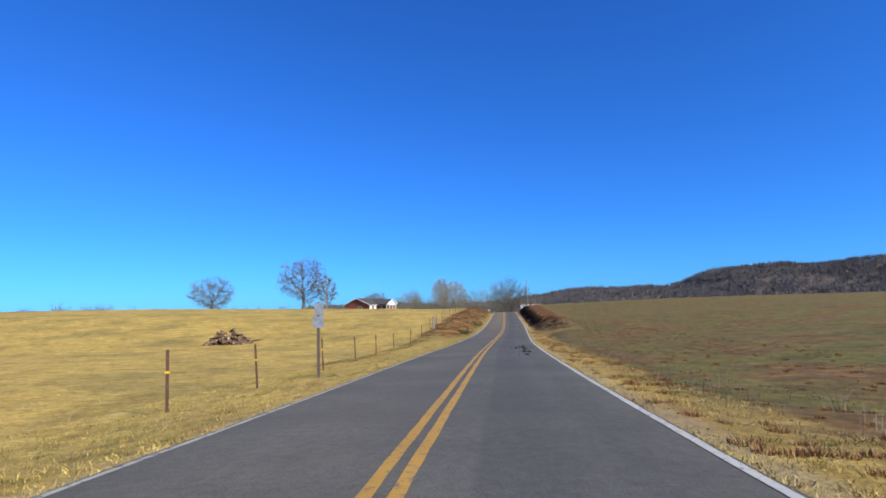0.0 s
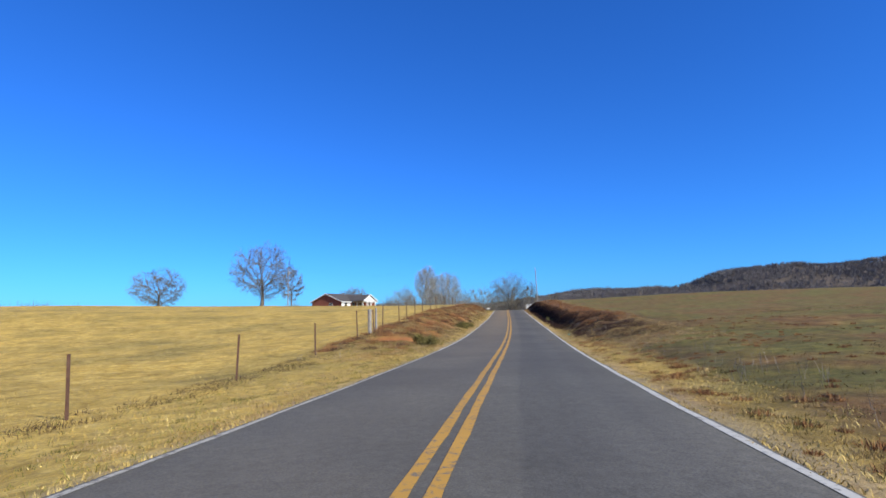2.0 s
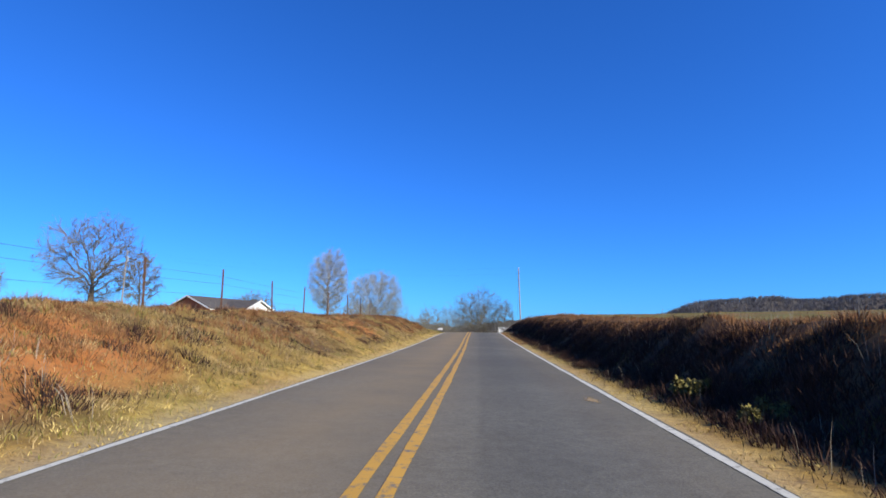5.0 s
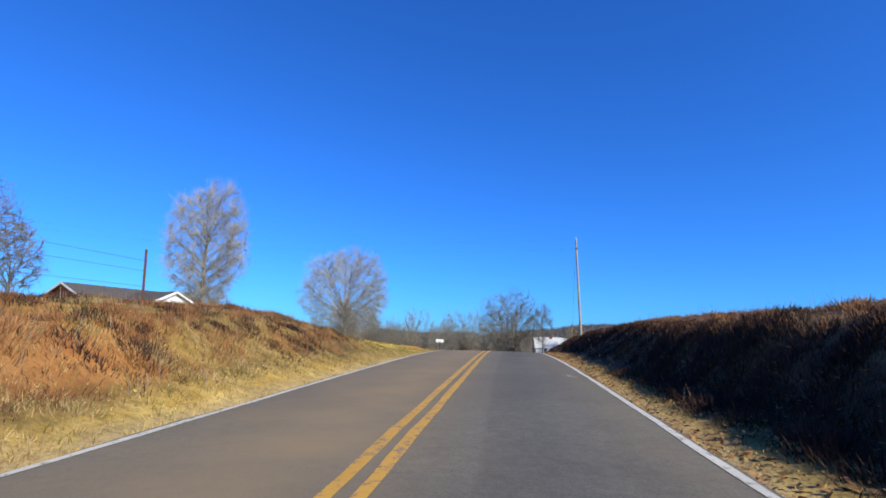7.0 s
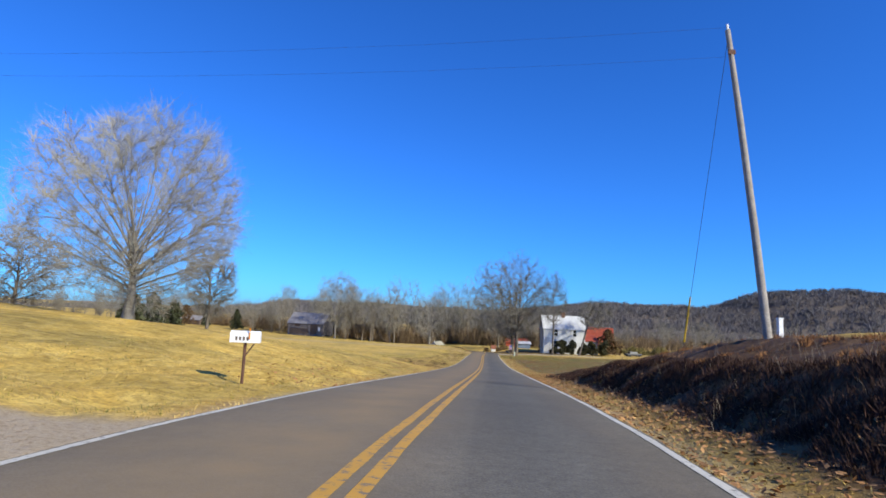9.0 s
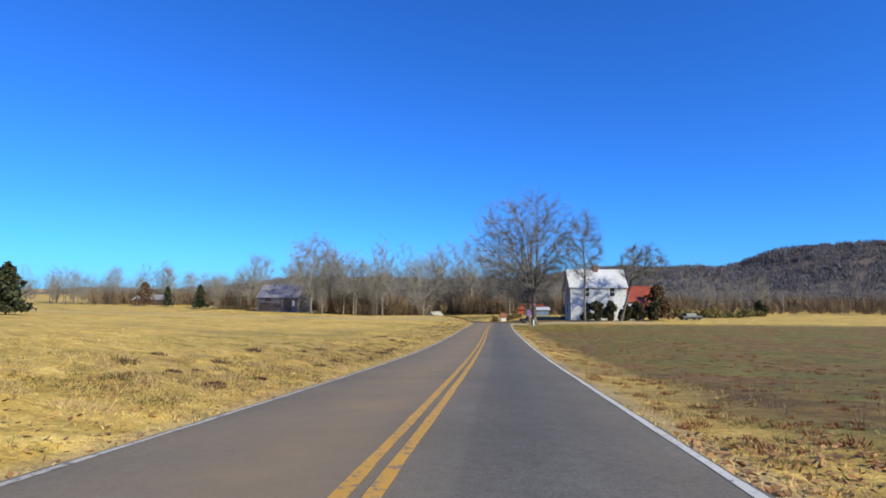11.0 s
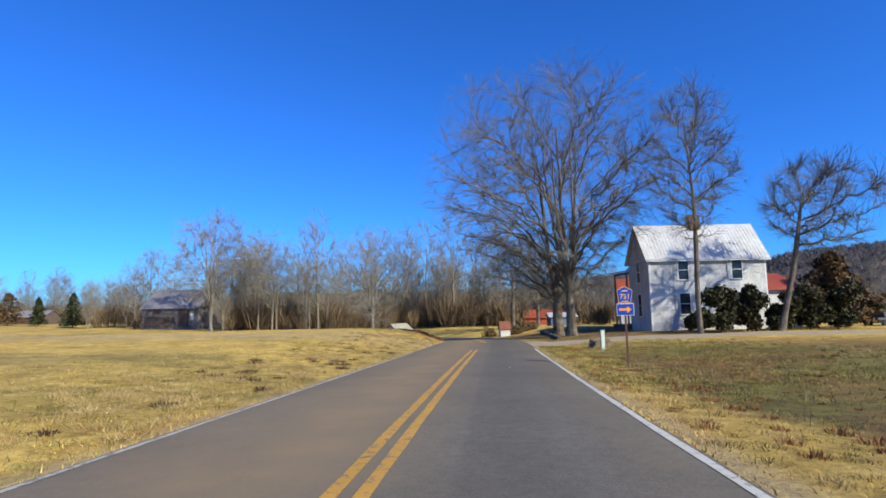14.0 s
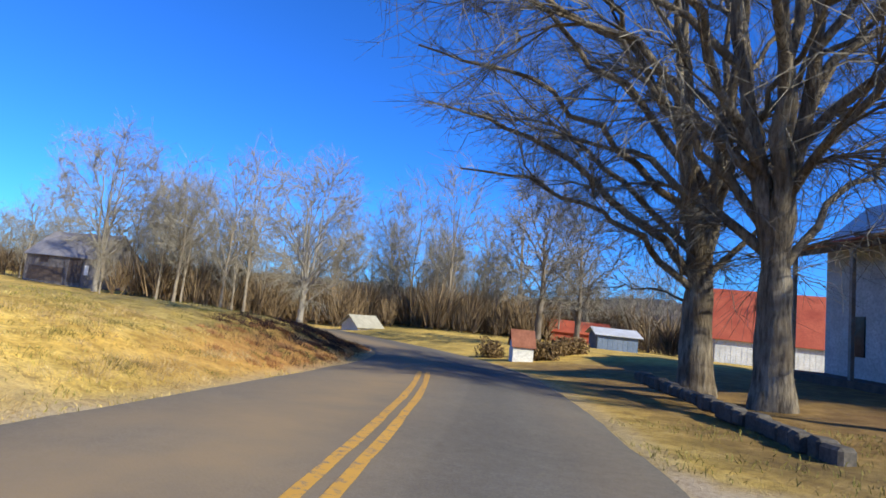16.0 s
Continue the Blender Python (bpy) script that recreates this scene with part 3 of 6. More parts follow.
    # long low limbs that sweep out: height, bearing, reach, rise, radius
    for hz, az, reach, up_, r0 in sweeps:
        az = radians(az)
        a = np.array([np.interp(hz, zt, tr[:, 0]), np.interp(hz, zt, tr[:, 1]), hz])
        goal = a + np.array([math.cos(az) * reach, math.sin(az) * reach, up_])
        limb(a, a * 0.5 + goal * 0.5 + np.array([0, 0, 0.22 * reach]), goal, r0, r0 * 0.2, 14, 7, thick)
    for count, inner, n, sides, k0, tube in ((subs, 0.30, 6, 4, 0.9, thick if wood >= 2 else thin), (twigs_n, 0.42, 4, 3, 0.62, thin)):
        P, D, R, BK, RUN = limbs.arrays()
        for goal in crown_points(rng, count, env, inner):
            q = np.where(BK > 0, ((P - goal) ** 2).sum(1), 1e9)
            j = int(np.argmin(q))
            dist = math.sqrt(q[j])
            j -= min(int(BK[j]) - (1 if BK[j] > 0 else 0), int(0.9 * dist / max(RUN[j], 0.05) + rng.uniform(0, 1)))
            a = P[j]
            ln = np.linalg.norm(goal - a)
            if ln < 0.15:
                continue
            c1 = a + D[j] * ln * 0.35 + (goal - a) * 0.22
            limb(a, c1, goal, max(min(R[j] * 0.75, slim * k0 * ln + 0.004), rmin), rmin * 0.9, n, sides, tube)
    # the finest spray
    first = leaders * 12
    P, D = (np.concatenate(v) for v in (limbs.pts[leaders:], limbs.dirs[leaders:]))
    j = rng.integers(0, len(P), fine_n)
    out = P[j] - np.array([cx, 0, cz * 0.7])
    out /= np.linalg.norm(out, axis=1, keepdims=True) + 1e-9
    d = D[j] + 0.55 * rng.normal(0, 1, (fine_n, 3)) + 0.35 * out + np.array([0, 0, 0.15])
    d /= np.linalg.norm(d, axis=1, keepdims=True)
    thin.fine = np.concatenate([P[j], d, fine_len * rng.uniform(0.4, 1.3, (fine_n, 1)), np.full((fine_n, 1), rmin * 0.75)], 1)
    return thick.mesh("trunk", bark), thin.mesh("crown", twig, False)


def plant(meshes, x, y, label, name="bare_tree", rot=0.0, scale=1.0, group="", sink=0.0):
    t = new(name)
    t.location, t.rotation_euler, t.scale = (x, y, gz(x, y) - sink), (0, 0, rot), (scale,) * 3
    for me in meshes:
        ob = new(me.name, me)
        ob.parent = t
    return tagged(t, label, "tree", group)


SWEEP_FRONT = ((4.2, 165, 7.0, 7.5, 0.15), (5.2, 205, 9.0, 8.0, 0.15), (6.0, 20, 6.0, 8.0, 0.14), (3.2, 60, 3.6, 1.2, 0.07))
SWEEP_BACK = ((3.4, 178, 9.0, 5.2, 0.17), (3.0, 200, 8.0, 2.6, 0.13), (2.6, 150, 3.2, 0.4, 0.06), (5.0, 185, 9.5, 5.0, 0.15), (6.2, 212, 9.0, 6.5, 0.16))
plant(tree_meshes(3, (9, 9.5, 7.2), 0.42, BARK, TWIG, rmin=0.021, bend=0.09), -92, 216.5, "bare spreading tree on the crest of a straw field")
plant(tree_meshes(5, (10.8, 9.6, 8.8), 0.55, BARK, TWIG, rmin=0.019, bend=0.10, leaders=15, subs=260, twigs_n=1700, fine_n=9000, low=-0.7, fork=0.15, top=0.45, slim=0.016, tip=0.2), -49.6, 193.9, "large bare oak with a wide round crown beside a brick house")
plant(tree_meshes(6, (7, 4.2, 5.2), 0.22, BARK, TWIG, rmin=0.024, twigs_n=500, fine_n=2500, subs=90, leaders=12), -41.5, 195.5, "smaller bare tree beside a large oak")
plant(tree_meshes(8, (5.1, 2.75, 4.4), 0.19, BARK_PALE, TWIG_PALE, rmin=0.0055, leaders=44, subs=420, twigs_n=2600, fine_n=22000, low=-0.8, fork=0.12, top=0.7, steep=0.03, bend=0.025, fine_len=0.5, slim=0.008), -0.2, 160.9, "pale bare egg-shaped shade tree on a lawn")
plant(tree_meshes(12, (5.4, 5.4, 5.3), 0.24, BARK_PALE, TWIG_PALE, rmin=0.0055, leaders=64, subs=560, twigs_n=3400, fine_n=34000, low=-0.9, fork=0.07, top=0.40, steep=0.0, bend=0.02, fine_len=0.7, slim=0.0066), 4.0, 188.5, "pale bare round shade tree beside a lawn")
plant(tree_meshes(13, (4.0, 2.1, 3.2), 0.13, BARK, TWIG, rmin=0.013, leaders=22, subs=160, twigs_n=800, fine_n=4000, low=-0.8, top=0.8, steep=0.05, bend=0.03, fine_len=0.5), 1.1, 204, "small bare tree at the lower lawn")
plant(tree_meshes(17, (5.6, 5.6, 5.0), 0.28, BARK, TWIG, rmin=0.020, leaders=16, subs=200, twigs_n=1000, fine_n=5000, low=-0.8, fork=0.06, bend=0.11), -26.9, 219.5, "low bare many-limbed tree behind a brick house")
plant(tree_meshes(21, (14.2, 11.4, 11.8, -1.6), 0.42, BARK_MAPLE, TWIG, rmin=0.0085, leaders=24, subs=320, twigs_n=2600, fine_n=24000, low=-0.5, fork=0.115, top=0.26, steep=0.16, bend=0.06, fine_len=0.9, slim=0.0115, tip=0.2, stems=5, sweeps=SWEEP_FRONT), 38.0, 301.2, "huge bare maple with a thick shaggy trunk beside the road")
plant(tree_meshes(22, (12.4, 10.0, 9.4, -0.8), 0.46, BARK_MAPLE, TWIG, rmin=0.0095, leaders=13, subs=140, twigs_n=1200, fine_n=14000, low=-0.45, fork=0.14, top=0.30, steep=0.16, bend=0.07, fine_len=1.0, slim=0.0115, tip=0.2, stems=4, sweeps=SWEEP_BACK), 37.4, 304.2, "huge bare maple with a dark trunk behind another")
plant(tree_meshes(31, (13.2, 3.7, 6.8), 0.19, BARK, TWIG, rmin=0.009, leaders=14, subs=120, twigs_n=800, fine_n=8000, low=-0.9, fork=0.32, top=0.80, steep=0.04, bend=0.10, fine_len=0.8, slim=0.02, tip=0.2), 45.6, 292.6, "slender bare tree in front of a white farmhouse")
plant(tree_meshes(32, (9.9, 4.5, 4.2, 4.0), 0.22, BARK, TWIG, rmin=0.0115, leaders=10, subs=70, twigs_n=600, fine_n=6000, low=-0.7, fork=0.45, top=0.78, lean=(0.28, 0.05), steep=0.05, bend=0.09, fine_len=0.8, slim=0.02, tip=0.2), 52.2, 293.6, "leaning bare tree in front of a white farmhouse")
plant(tree_meshes(41, (13.5, 8.0, 11), 0.36, BARK_PALE, TWIG_WOOD, rmin=0.015, leaders=20, subs=200, twigs_n=1300, fine_n=9000, fork=0.12, top=0.4, steep=0.18, bend=0.05, fine_len=1.2, stems=4, low=-0.35), -20.3, 358, "tall bare forked tree beside an old barn")
plant(tree_meshes(42, (9.6, 6.6, 8.2), 0.30, BARK_PALE, TWIG_WOOD, rmin=0.013, leaders=22, subs=220, twigs_n=1400, fine_n=9000, fork=0.12, top=0.45, steep=0.16, stems=3, low=-0.5), 14.6, 338, "bare broad tree at the bend of the road")
plant(tree_meshes(43, (8.5, 4.5, 6.8), 0.3, BARK, TWIG, rmin=0.019, leaders=14, subs=120, twigs_n=700, fine_n=3500, bend=0.08), 36.5, 334, "bare tree beside a grey shed")
plant(tree_meshes(44, (9.5, 5, 7.8), 0.3, BARK, TWIG, rmin=0.019, leaders=14, subs=120, twigs_n=700, fine_n=3500, bend=0.08), 42, 345, "bare tree behind a grey shed")

# woods behind the fields: a few built trees, each placed many times
rng = np.random.default_rng(77)
WOOD_BARK = mat("bark_woods", (0.17, 0.14, 0.10), (0.32, 0.27, 0.20), 1.4, 11, 0.9, bumps=0.5, dist=0.04)
KINDS = [tree_meshes(60 + i, (0.58 * h, 0.21 * h, 0.42 * h), 0.15, WOOD_BARK, TWIG_WOOD, rmin=0.017, leaders=11, subs=40, twigs_n=190, fine_n=800, fork=0.10 + 0.06 * (i % 3), top=0.7, low=-0.7, steep=0.14, bend=0.045, fine_len=1.5, wood=1, stems=(0, 3, 2)[i % 3], slim=0.012) for i, h in enumerate((16, 18, 14.5, 19, 13, 17))]
SPOTS = []
for _ in range(178):
    x = rng.uniform(-185, 18)
    SPOTS.append((x, 376 + 24 * rng.uniform(0, 1) ** 1.5 + (42 if x < -60 else 0) - (24 if x > -18 else 0)))
for _ in range(70):
    SPOTS.append((rng.uniform(14, 58), rng.uniform(358, 385)) if _ < 40 else (rng.uniform(50, 130), rng.uniform(372, 425)))
for _ in range(50):
    SPOTS.append((rng.uniform(110, 250), rng.uniform(390, 460)))
for _ in range(18):
    SPOTS.append((rng.uniform(-12, 40), rng.uniform(372, 398)))
for x, y in SPOTS:
    if (abs(x - road_x(y)) < 6 and y < 362) or (-46 < x < -20 and y < 382) or (14 < x < 25 and y < 362):
        continue
    low_ = 0.92 if x < -50 else (0.8 if x > 50 else 1.2)
    plant(KINDS[rng.integers(len(KINDS))], x, y, "slim bare woodland tree with grey twigs", rot=rng.uniform(0, 6.28), scale=low_ * rng.uniform(0.5, 1.15), group="bare woods behind the fields")


def leaf_cloud(rng, n, size, shell):
    """Small leaf triangles spread through a crown given by shell(u) -> points."""
    c0 = shell(rng, n)
    a = rng.normal(0, 1, (n, 3))
    a /= np.linalg.norm(a, axis=1, keepdims=True)
    b2 = np.cross(a, rng.normal(0, 1, (n, 3)))
    b2 /= np.linalg.norm(b2, axis=1, keepdims=True) + 1e-9
    s = size * rng.uniform(0.6, 1.4, (n, 1))
    v = np.stack([c0 - a * s * 0.5, c0 + a * s * 0.5, c0 + b2 * s], 1).reshape(-1, 3)
    return v, np.arange(3 * n).reshape(-1, 3)


def cone_shell(h, r, low=0.05, power=0.8):
    def f(rng, n):
        t = rng.uniform(0, 1, n) ** 1.3
        lump = 1 + 0.25 * np.sin(t * 23) * rng.uniform(0, 1, n)
        q = rng.uniform(0, 6.283, n)
        rr = r * (1 - t) ** power * np.sqrt(rng.uniform(0.15, 1.1, n)) * lump * (1 + 0.4 * np.sin(q * 3 + t * 9))
        return np.stack([rr * np.cos(q), rr * np.sin(q), h * (low + (1 - low) * t)], 1)
    return f


def clump_shell(h, r, lumps=9, seed=1):
    r0 = np.random.default_rng(seed)
    cs = np.stack([r0.uniform(-1, 1, lumps) * r * 0.6, r0.uniform(-1, 1, lumps) * r * 0.6, r0.uniform(0.15, 0.78, lumps) * h], 1)
    rs = r0.uniform(0.3, 0.55, lumps) * min(r, h)

    def f(rng, n):
        i = rng.integers(0, lumps, n)
        d = rng.normal(0, 1, (n, 3))
        d /= np.linalg.norm(d, axis=1, keepdims=True)
        p = cs[i] + d * rs[i][:, None] * rng.uniform(0.5, 1.08, (n, 1))
        p[:, 2] = np.maximum(p[:, 2], 0.03)
        return p
    return f


def bush_mesh(seed, n, size, shell, material, name="foliage"):
    v, f = leaf_cloud(np.random.default_rng(seed), n, size, shell)
    me = bpy.data.meshes.new(name)
    me.from_pydata(v.tolist(), [], f.tolist())
    me.materials.append(material)
    return me


def stem_mesh(h, r, material):
    t = Tubes()
    t.add([(0, 0, -0.2), (0.03, 0.02, h * 0.5), (0, 0, h)], [r, r * 0.7, r * 0.3], 6)
    return t.mesh("stem", material)


CEDAR_BROWN = mat("cedar_brown", (0.09, 0.055, 0.02), (0.16, 0.09, 0.035), 1.5, 12, 0.8, bumps=0, islands=0.5)
for i, (x, y, h, r, m, lab) in enumerate([
        (-67, 385, 8.5, 2.2, CEDAR, "dark green cedar at the edge of the woods"), (-95, 399, 9, 3.6, CEDAR_BROWN, "rust-brown cedar behind a low shed"), (-85, 397, 7.5, 1.6, CEDAR, "dark narrow cedar beside a low shed"),
        (61.2, 300.5, 6.6, 2.8, CEDAR_BROWN, "rust-brown cedar beside a white farmhouse"), (-10.5, 213.5, 3.0, 1.0, CEDAR, "dark clipped evergreen on the lawn"),
        (120, 372, 4.5, 1.9, CEDAR, "dark cedar in the far pasture"), (-18, 231, 5.0, 1.6, CEDAR, "dark cedar below the lawn"), (-30, 260, 6, 1.8, CEDAR, "dark cedar below the lawn")]):
    t = new("cedar")
    t.location = (x, y, gz(x, y))
    tagged(t, lab, "tree")
    for me in (stem_mesh(h * 0.9, 0.13, BARK), bush_mesh(300 + i, 2000, 0.42, cone_shell(h, r, 0.08, 0.6), m)):
        new(me.name, me).parent = t
for i, (x, y, h, r) in enumerate([(46.3, 294.4, 2.6, 1.1), (48.1, 294.6, 3.9, 1.35), (50.4, 295.0, 4.2, 1.3), (53.4, 295.4, 3.3, 1.3), (55.9, 295.9, 4.0, 1.35), (58.6, 296.6, 4.3, 1.6)]):
    t = new("evergreen_shrub")
    t.location = (x, y, gz(x, y))
    tagged(t, "dark overgrown evergreen shrub in front of a white farmhouse", "shrub", "shrubs along the farmhouse")
    for me in (stem_mesh(h * 0.6, 0.08, BARK), bush_mesh(330 + i, 5200, 0.22, clump_shell(h, r, 12, 40 + i), SHRUB)):
        new(me.name, me).parent = t
BRAMBLE = mat("bramble_stalk", (0.11, 0.07, 0.03), (0.26, 0.17, 0.075), 2, 14, 0.9, bumps=0, islands=0.5)
BANK_SHRUB = mat("bank_shrub_leaf", (0.12, 0.102, 0.028), (0.25, 0.20, 0.06), 2, 14, 0.8, bumps=0, islands=0.5)
for i, (d, y, h, r) in enumerate([(-1.5, 66.2, 0.65, 0.9), (-1.2, 86.2, .5, .75), (-1.1, 88.6, .38, .6), (-1.4, 84.2, .45, .75), (1.75, 97.2, .3, .7), (1.8, 99.3, .28, .6)]):
    x = road_x(y) + (d - LEFT_EDGE if d < 0 else d + RIGHT_EDGE)
    t = new("roadside_bush")
    t.location = (x, y, gz(x, y) - 0.16)
    tagged(t, "low olive-green bush on a weedy road bank", "bush", "bushes on the road banks")
    for me in (stem_mesh(h * 0.6, 0.03, BARK), bush_mesh(360 + i, 2600, 0.075, clump_shell(h, r, 14, 70 + i), BANK_SHRUB)):
        new(me.name, me).parent = t

# rank weeds beside the pump house
for i, (x, y, h) in enumerate([(35.2, 320.5, 1.2), (36.3, 322.0, 1.5), (35.0, 322.8, 1.3), (37.6, 323.5, 1.2), (32.0, 323.6, 1.3)]):
    t = new("bramble")
    t.location = (x, y, gz(x, y) - 0.1)
    tagged(t, "brown leafless bramble beside a pump house", "bush", "brambles at the bend")
    for me in (stem_mesh(h * 0.7, 0.03, BARK), bush_mesh(440 + i, 1500, 0.13, clump_shell(h, 1.1, 10, 120 + i), BRAMBLE)):
        new(me.name, me).parent = t
# hedge of brambles at the edge of the far pasture
for i, (x, y) in enumerate([(70, 336), (74, 339), (78, 341), (82, 343), (85, 345), (89, 347), (92, 346), (96, 349), (101, 352), (107, 356), (113, 360)]):
    t = new("bramble")
    t.location = (x, y, gz(x, y) - 0.1)
    t.scale = (1.5, 1.2, 1.0 + 0.3 * math.sin(i * 2.3))
    tagged(t, "olive-brown bramble thicket at a pasture edge", "bush", "brambles along the pasture")
    for me in (stem_mesh(1.2, 0.04, BARK), bush_mesh(400 + i, 1300, 0.26, clump_shell(2.1, 1.9, 10, 90 + i), BANK_SHRUB)):
        new(me.name, me).parent = t

# ---- hills ----
CREST = [(-759, 621, -13), (-429, 950, -10), (-272, 1022, -6), (-235, 1034, 9), (-167, 1051, 11), (-73, 1066, 7), (21, 1071, 9), (83, 1069, 6), (169, 1109, 18), (263, 1141, 29), (363, 1110, 30), (443, 1077, 30), (478, 1060, 35), (499, 1049, 46), (533, 1041, 56), (589, 1030, 62), (661, 990, 59), (743, 919, 63), (840, 811, 67), (904, 640, 62), (956, 336, 53)]


def hill_z(x, y):
    cx, cy, cz = (np.array(v, float) for v in zip(*CREST))
    yy, zz = np.interp(x, cx, cy), np.interp(x, cx, cz)
    d = yy - y
    shape = np.where(d > 0, np.exp(-(d / 210) ** 2), np.exp(-(d / 260) ** 2))
    return -10.4 + (zz + 10 + 2.5 * wobble(x, y, 40) + 2.0 * wobble(x + 200, y, 95)) * shape


hx, hy = np.arange(-760, 1300, 16.0), np.arange(430, 1420, 16.0)
HX, HY = np.meshgrid(hx, hy)
FOREST_FLOOR = mat("forest_floor", (0.10, 0.078, 0.06), (0.17, 0.133, 0.10), 0.08, 1.0, 0.95)
tagged(link_mesh("hill", np.stack([HX, HY, hill_z(HX, HY)], -1).reshape(-1, 3), grid_faces(*HX.shape), FOREST_FLOOR, smooth_faces=True), "low wooded hills in winter brown beyond the fields", "hill", kind="structure")
# bark grey lifted and cooled, so the colour carries the haze of distance
HAZY_WOODS = mat("far_hazy_woods", (0.122, 0.108, 0.104), (0.205, 0.184, 0.176), 0.05, 0.9, 0.95, bumps=0, islands=0.4)
BRUSH = mat("brown_brush", (0.13, 0.09, 0.05), (0.27, 0.19, 0.105), 0.1, 1.2, 0.95, bumps=0, islands=0.5)


def far_woods(name, pts, hs, seed, material, slim=1.0, fans=26, fat=1.0):
    """Ragged bare crowns: each a bundle of twiggy fans, spread upwards from a stem."""
    rng = np.random.default_rng(seed)
    n = len(pts)
    V, F = [], []
    k2 = 0
    for _ in range(fans):
        q, e = rng.uniform(0, 6.283, n), rng.uniform(-0.2, 1, n)
        k9 = rng.uniform(0.72, 1.03, n)
        r = 0.36 * hs * slim * np.sqrt(1 - e * e) * k9
        up_ = np.stack([pts[:, 0] + r * np.cos(q), pts[:, 1] + r * np.sin(q), pts[:, 2] + hs * (0.55 + 0.45 * e * k9)], 1)
        dn_ = np.stack([pts[:, 0] + 0.35 * r * np.cos(q), pts[:, 1] + 0.35 * r * np.sin(q), pts[:, 2] + hs * rng.uniform(0.05, 0.5, n)], 1)
        w = hs * rng.uniform(0.012, 0.026, n) * slim * fat
        ring = [dn_ + np.stack([w * np.cos(q + a), w * np.sin(q + a), 0 * w], 1) for a in (0, 2.09, 4.19)]
        V.append(np.stack([*ring, up_], 1).reshape(-1, 3))
        o = np.arange(n)[:, None, None] * 4 + k2
        F.append((o + np.array([[3, 0, 1], [3, 1, 2], [3, 2, 0]])[None]).reshape(-1, 3))
        k2 += 4 * n
    ob = link_mesh(name, np.concatenate(V), np.concatenate(F), material)
    return tagged(ob, "dense bare winter woods on the far hills", "woods", kind="stuff")


n = 14000
fx = rng.uniform(-480, 1080, n)
crest_y = np.interp(fx, *(np.array(v, float) for v in zip(*[(c[0], c[1]) for c in CREST])))
fy = crest_y + 25 - 330 * rng.uniform(0, 1, n) ** 1.25
keep = (fy > 440) & (wobble(fx, fy, 60) + 0.5 * wobble(fx, fy, 17) > rng.uniform(-2.2, 0.0, n))
fx, fy = fx[keep], fy[keep]
far_woods("far_woods", np.stack([fx, fy, hill_z(fx, fy) - 0.5], 1), rng.uniform(6, 12.5, len(fx)) * (1 + 0.3 * wobble(fx, fy, 33)), 5, HAZY_WOODS, 1.4, 13, 1.6)
# flat woods between the pastures and the hills
n = 1500
fx, fy = rng.uniform(60, 560, n), rng.uniform(455, 700, n)
far_woods("valley_woods", np.stack([fx, fy, np.maximum(ground_z(fx, fy), hill_z(fx, fy)) - 0.5], 1), rng.uniform(6, 11, n), 15, HAZY_WOODS, 1.2, 18, 1.3)
# undergrowth in the nearer woods
n = 900
fx = np.concatenate([rng.uniform(-130, 30, n), rng.uniform(28, 260, n), rng.uniform(-18, 58, 1300)])
fy = np.concatenate([rng.uniform(382, 415, n) + 34 * (fx[:n] < -60), rng.uniform(372, 440, n), rng.uniform(356, 392, 1300)])
keep = ((np.abs(fx - road_x(fy)) > 6) | (fy > 360)) & ~((fx > -46) & (fx < -20) & (fy < 382)) & ~((fx > 14) & (fx < 26) & (fy < 362)) & ~((fx > 41) & (fy < 370) & (fx < 54))
fx, fy = fx[keep], fy[keep]
tagged(far_woods("undergrowth", np.stack([fx, fy, ground_z(fx, fy) - 0.3], 1), rng.uniform(2.2, 9.0, len(fx)), 6, BRUSH, 1.25, 40, 0.42), "brown brush and saplings under bare woods", "brush", kind="stuff")
# distant tree line beyond the straw field
n = 90
fx = -275 + 130 * rng.uniform(0, 1, n) ** 1.6
fy = rng.uniform(235, 285, n)
tagged(far_woods("distant_tree_line", np.stack([fx, fy, ground_z(fx, fy) - 0.3], 1), rng.uniform(7.0, 13.0, n), 8, HAZY_WOODS, 1.0, 40, 0.6), "distant bare tree line beyond a straw field", "woods", kind="stuff")


# ---- buildings ----


def part(name, bm, material, parent, label=""):
    me = bpy.data.meshes.new(name)
    bm.to_mesh(me)
    bm.free()
    me.materials.append(material)
    ob = new(name, me)
    ob.parent = parent
    if label:
        ob["label"] = label
    return ob


def boxes(*bb):
    """A bmesh of boxes (x0, x1, y0, y1, z0, z1)."""
    bm = bmesh.new()
    for x0, x1, y0, y1, z0, z1 in bb:
        bmesh.ops.create_cube(bm, size=1, matrix=Matrix.Translation(((x0 + x1) / 2, (y0 + y1) / 2, (z0 + z1) / 2)) @ Matrix.Diagonal((x1 - x0, y1 - y0, z1 - z0, 1)))
    return bm


def solid(profile, x0, x1):
    """A prism along x of a profile of (y, z) points."""
    bm = bmesh.new()
    a = [bm.verts.new((x0, y, z)) for y, z in profile]
    c3 = [bm.verts.new((x1, y, z)) for y, z in profile]
    n = len(profile)
    bm.faces.new(a[::-1])
    bm.faces.new(c3)
    for i in range(n):
        bm.faces.new((a[i], a[(i + 1) % n], c3[(i + 1) % n], c3[i]))
    bmesh.ops.recalc_face_normals(bm, faces=bm.faces)
    return bm


def thing(name, x, y, z, rz, label, category, group=""):
    t = new(name)
    t.location, t.rotation_euler = (x, y, z), (0, 0, rz)
    return tagged(t, label, category, group)


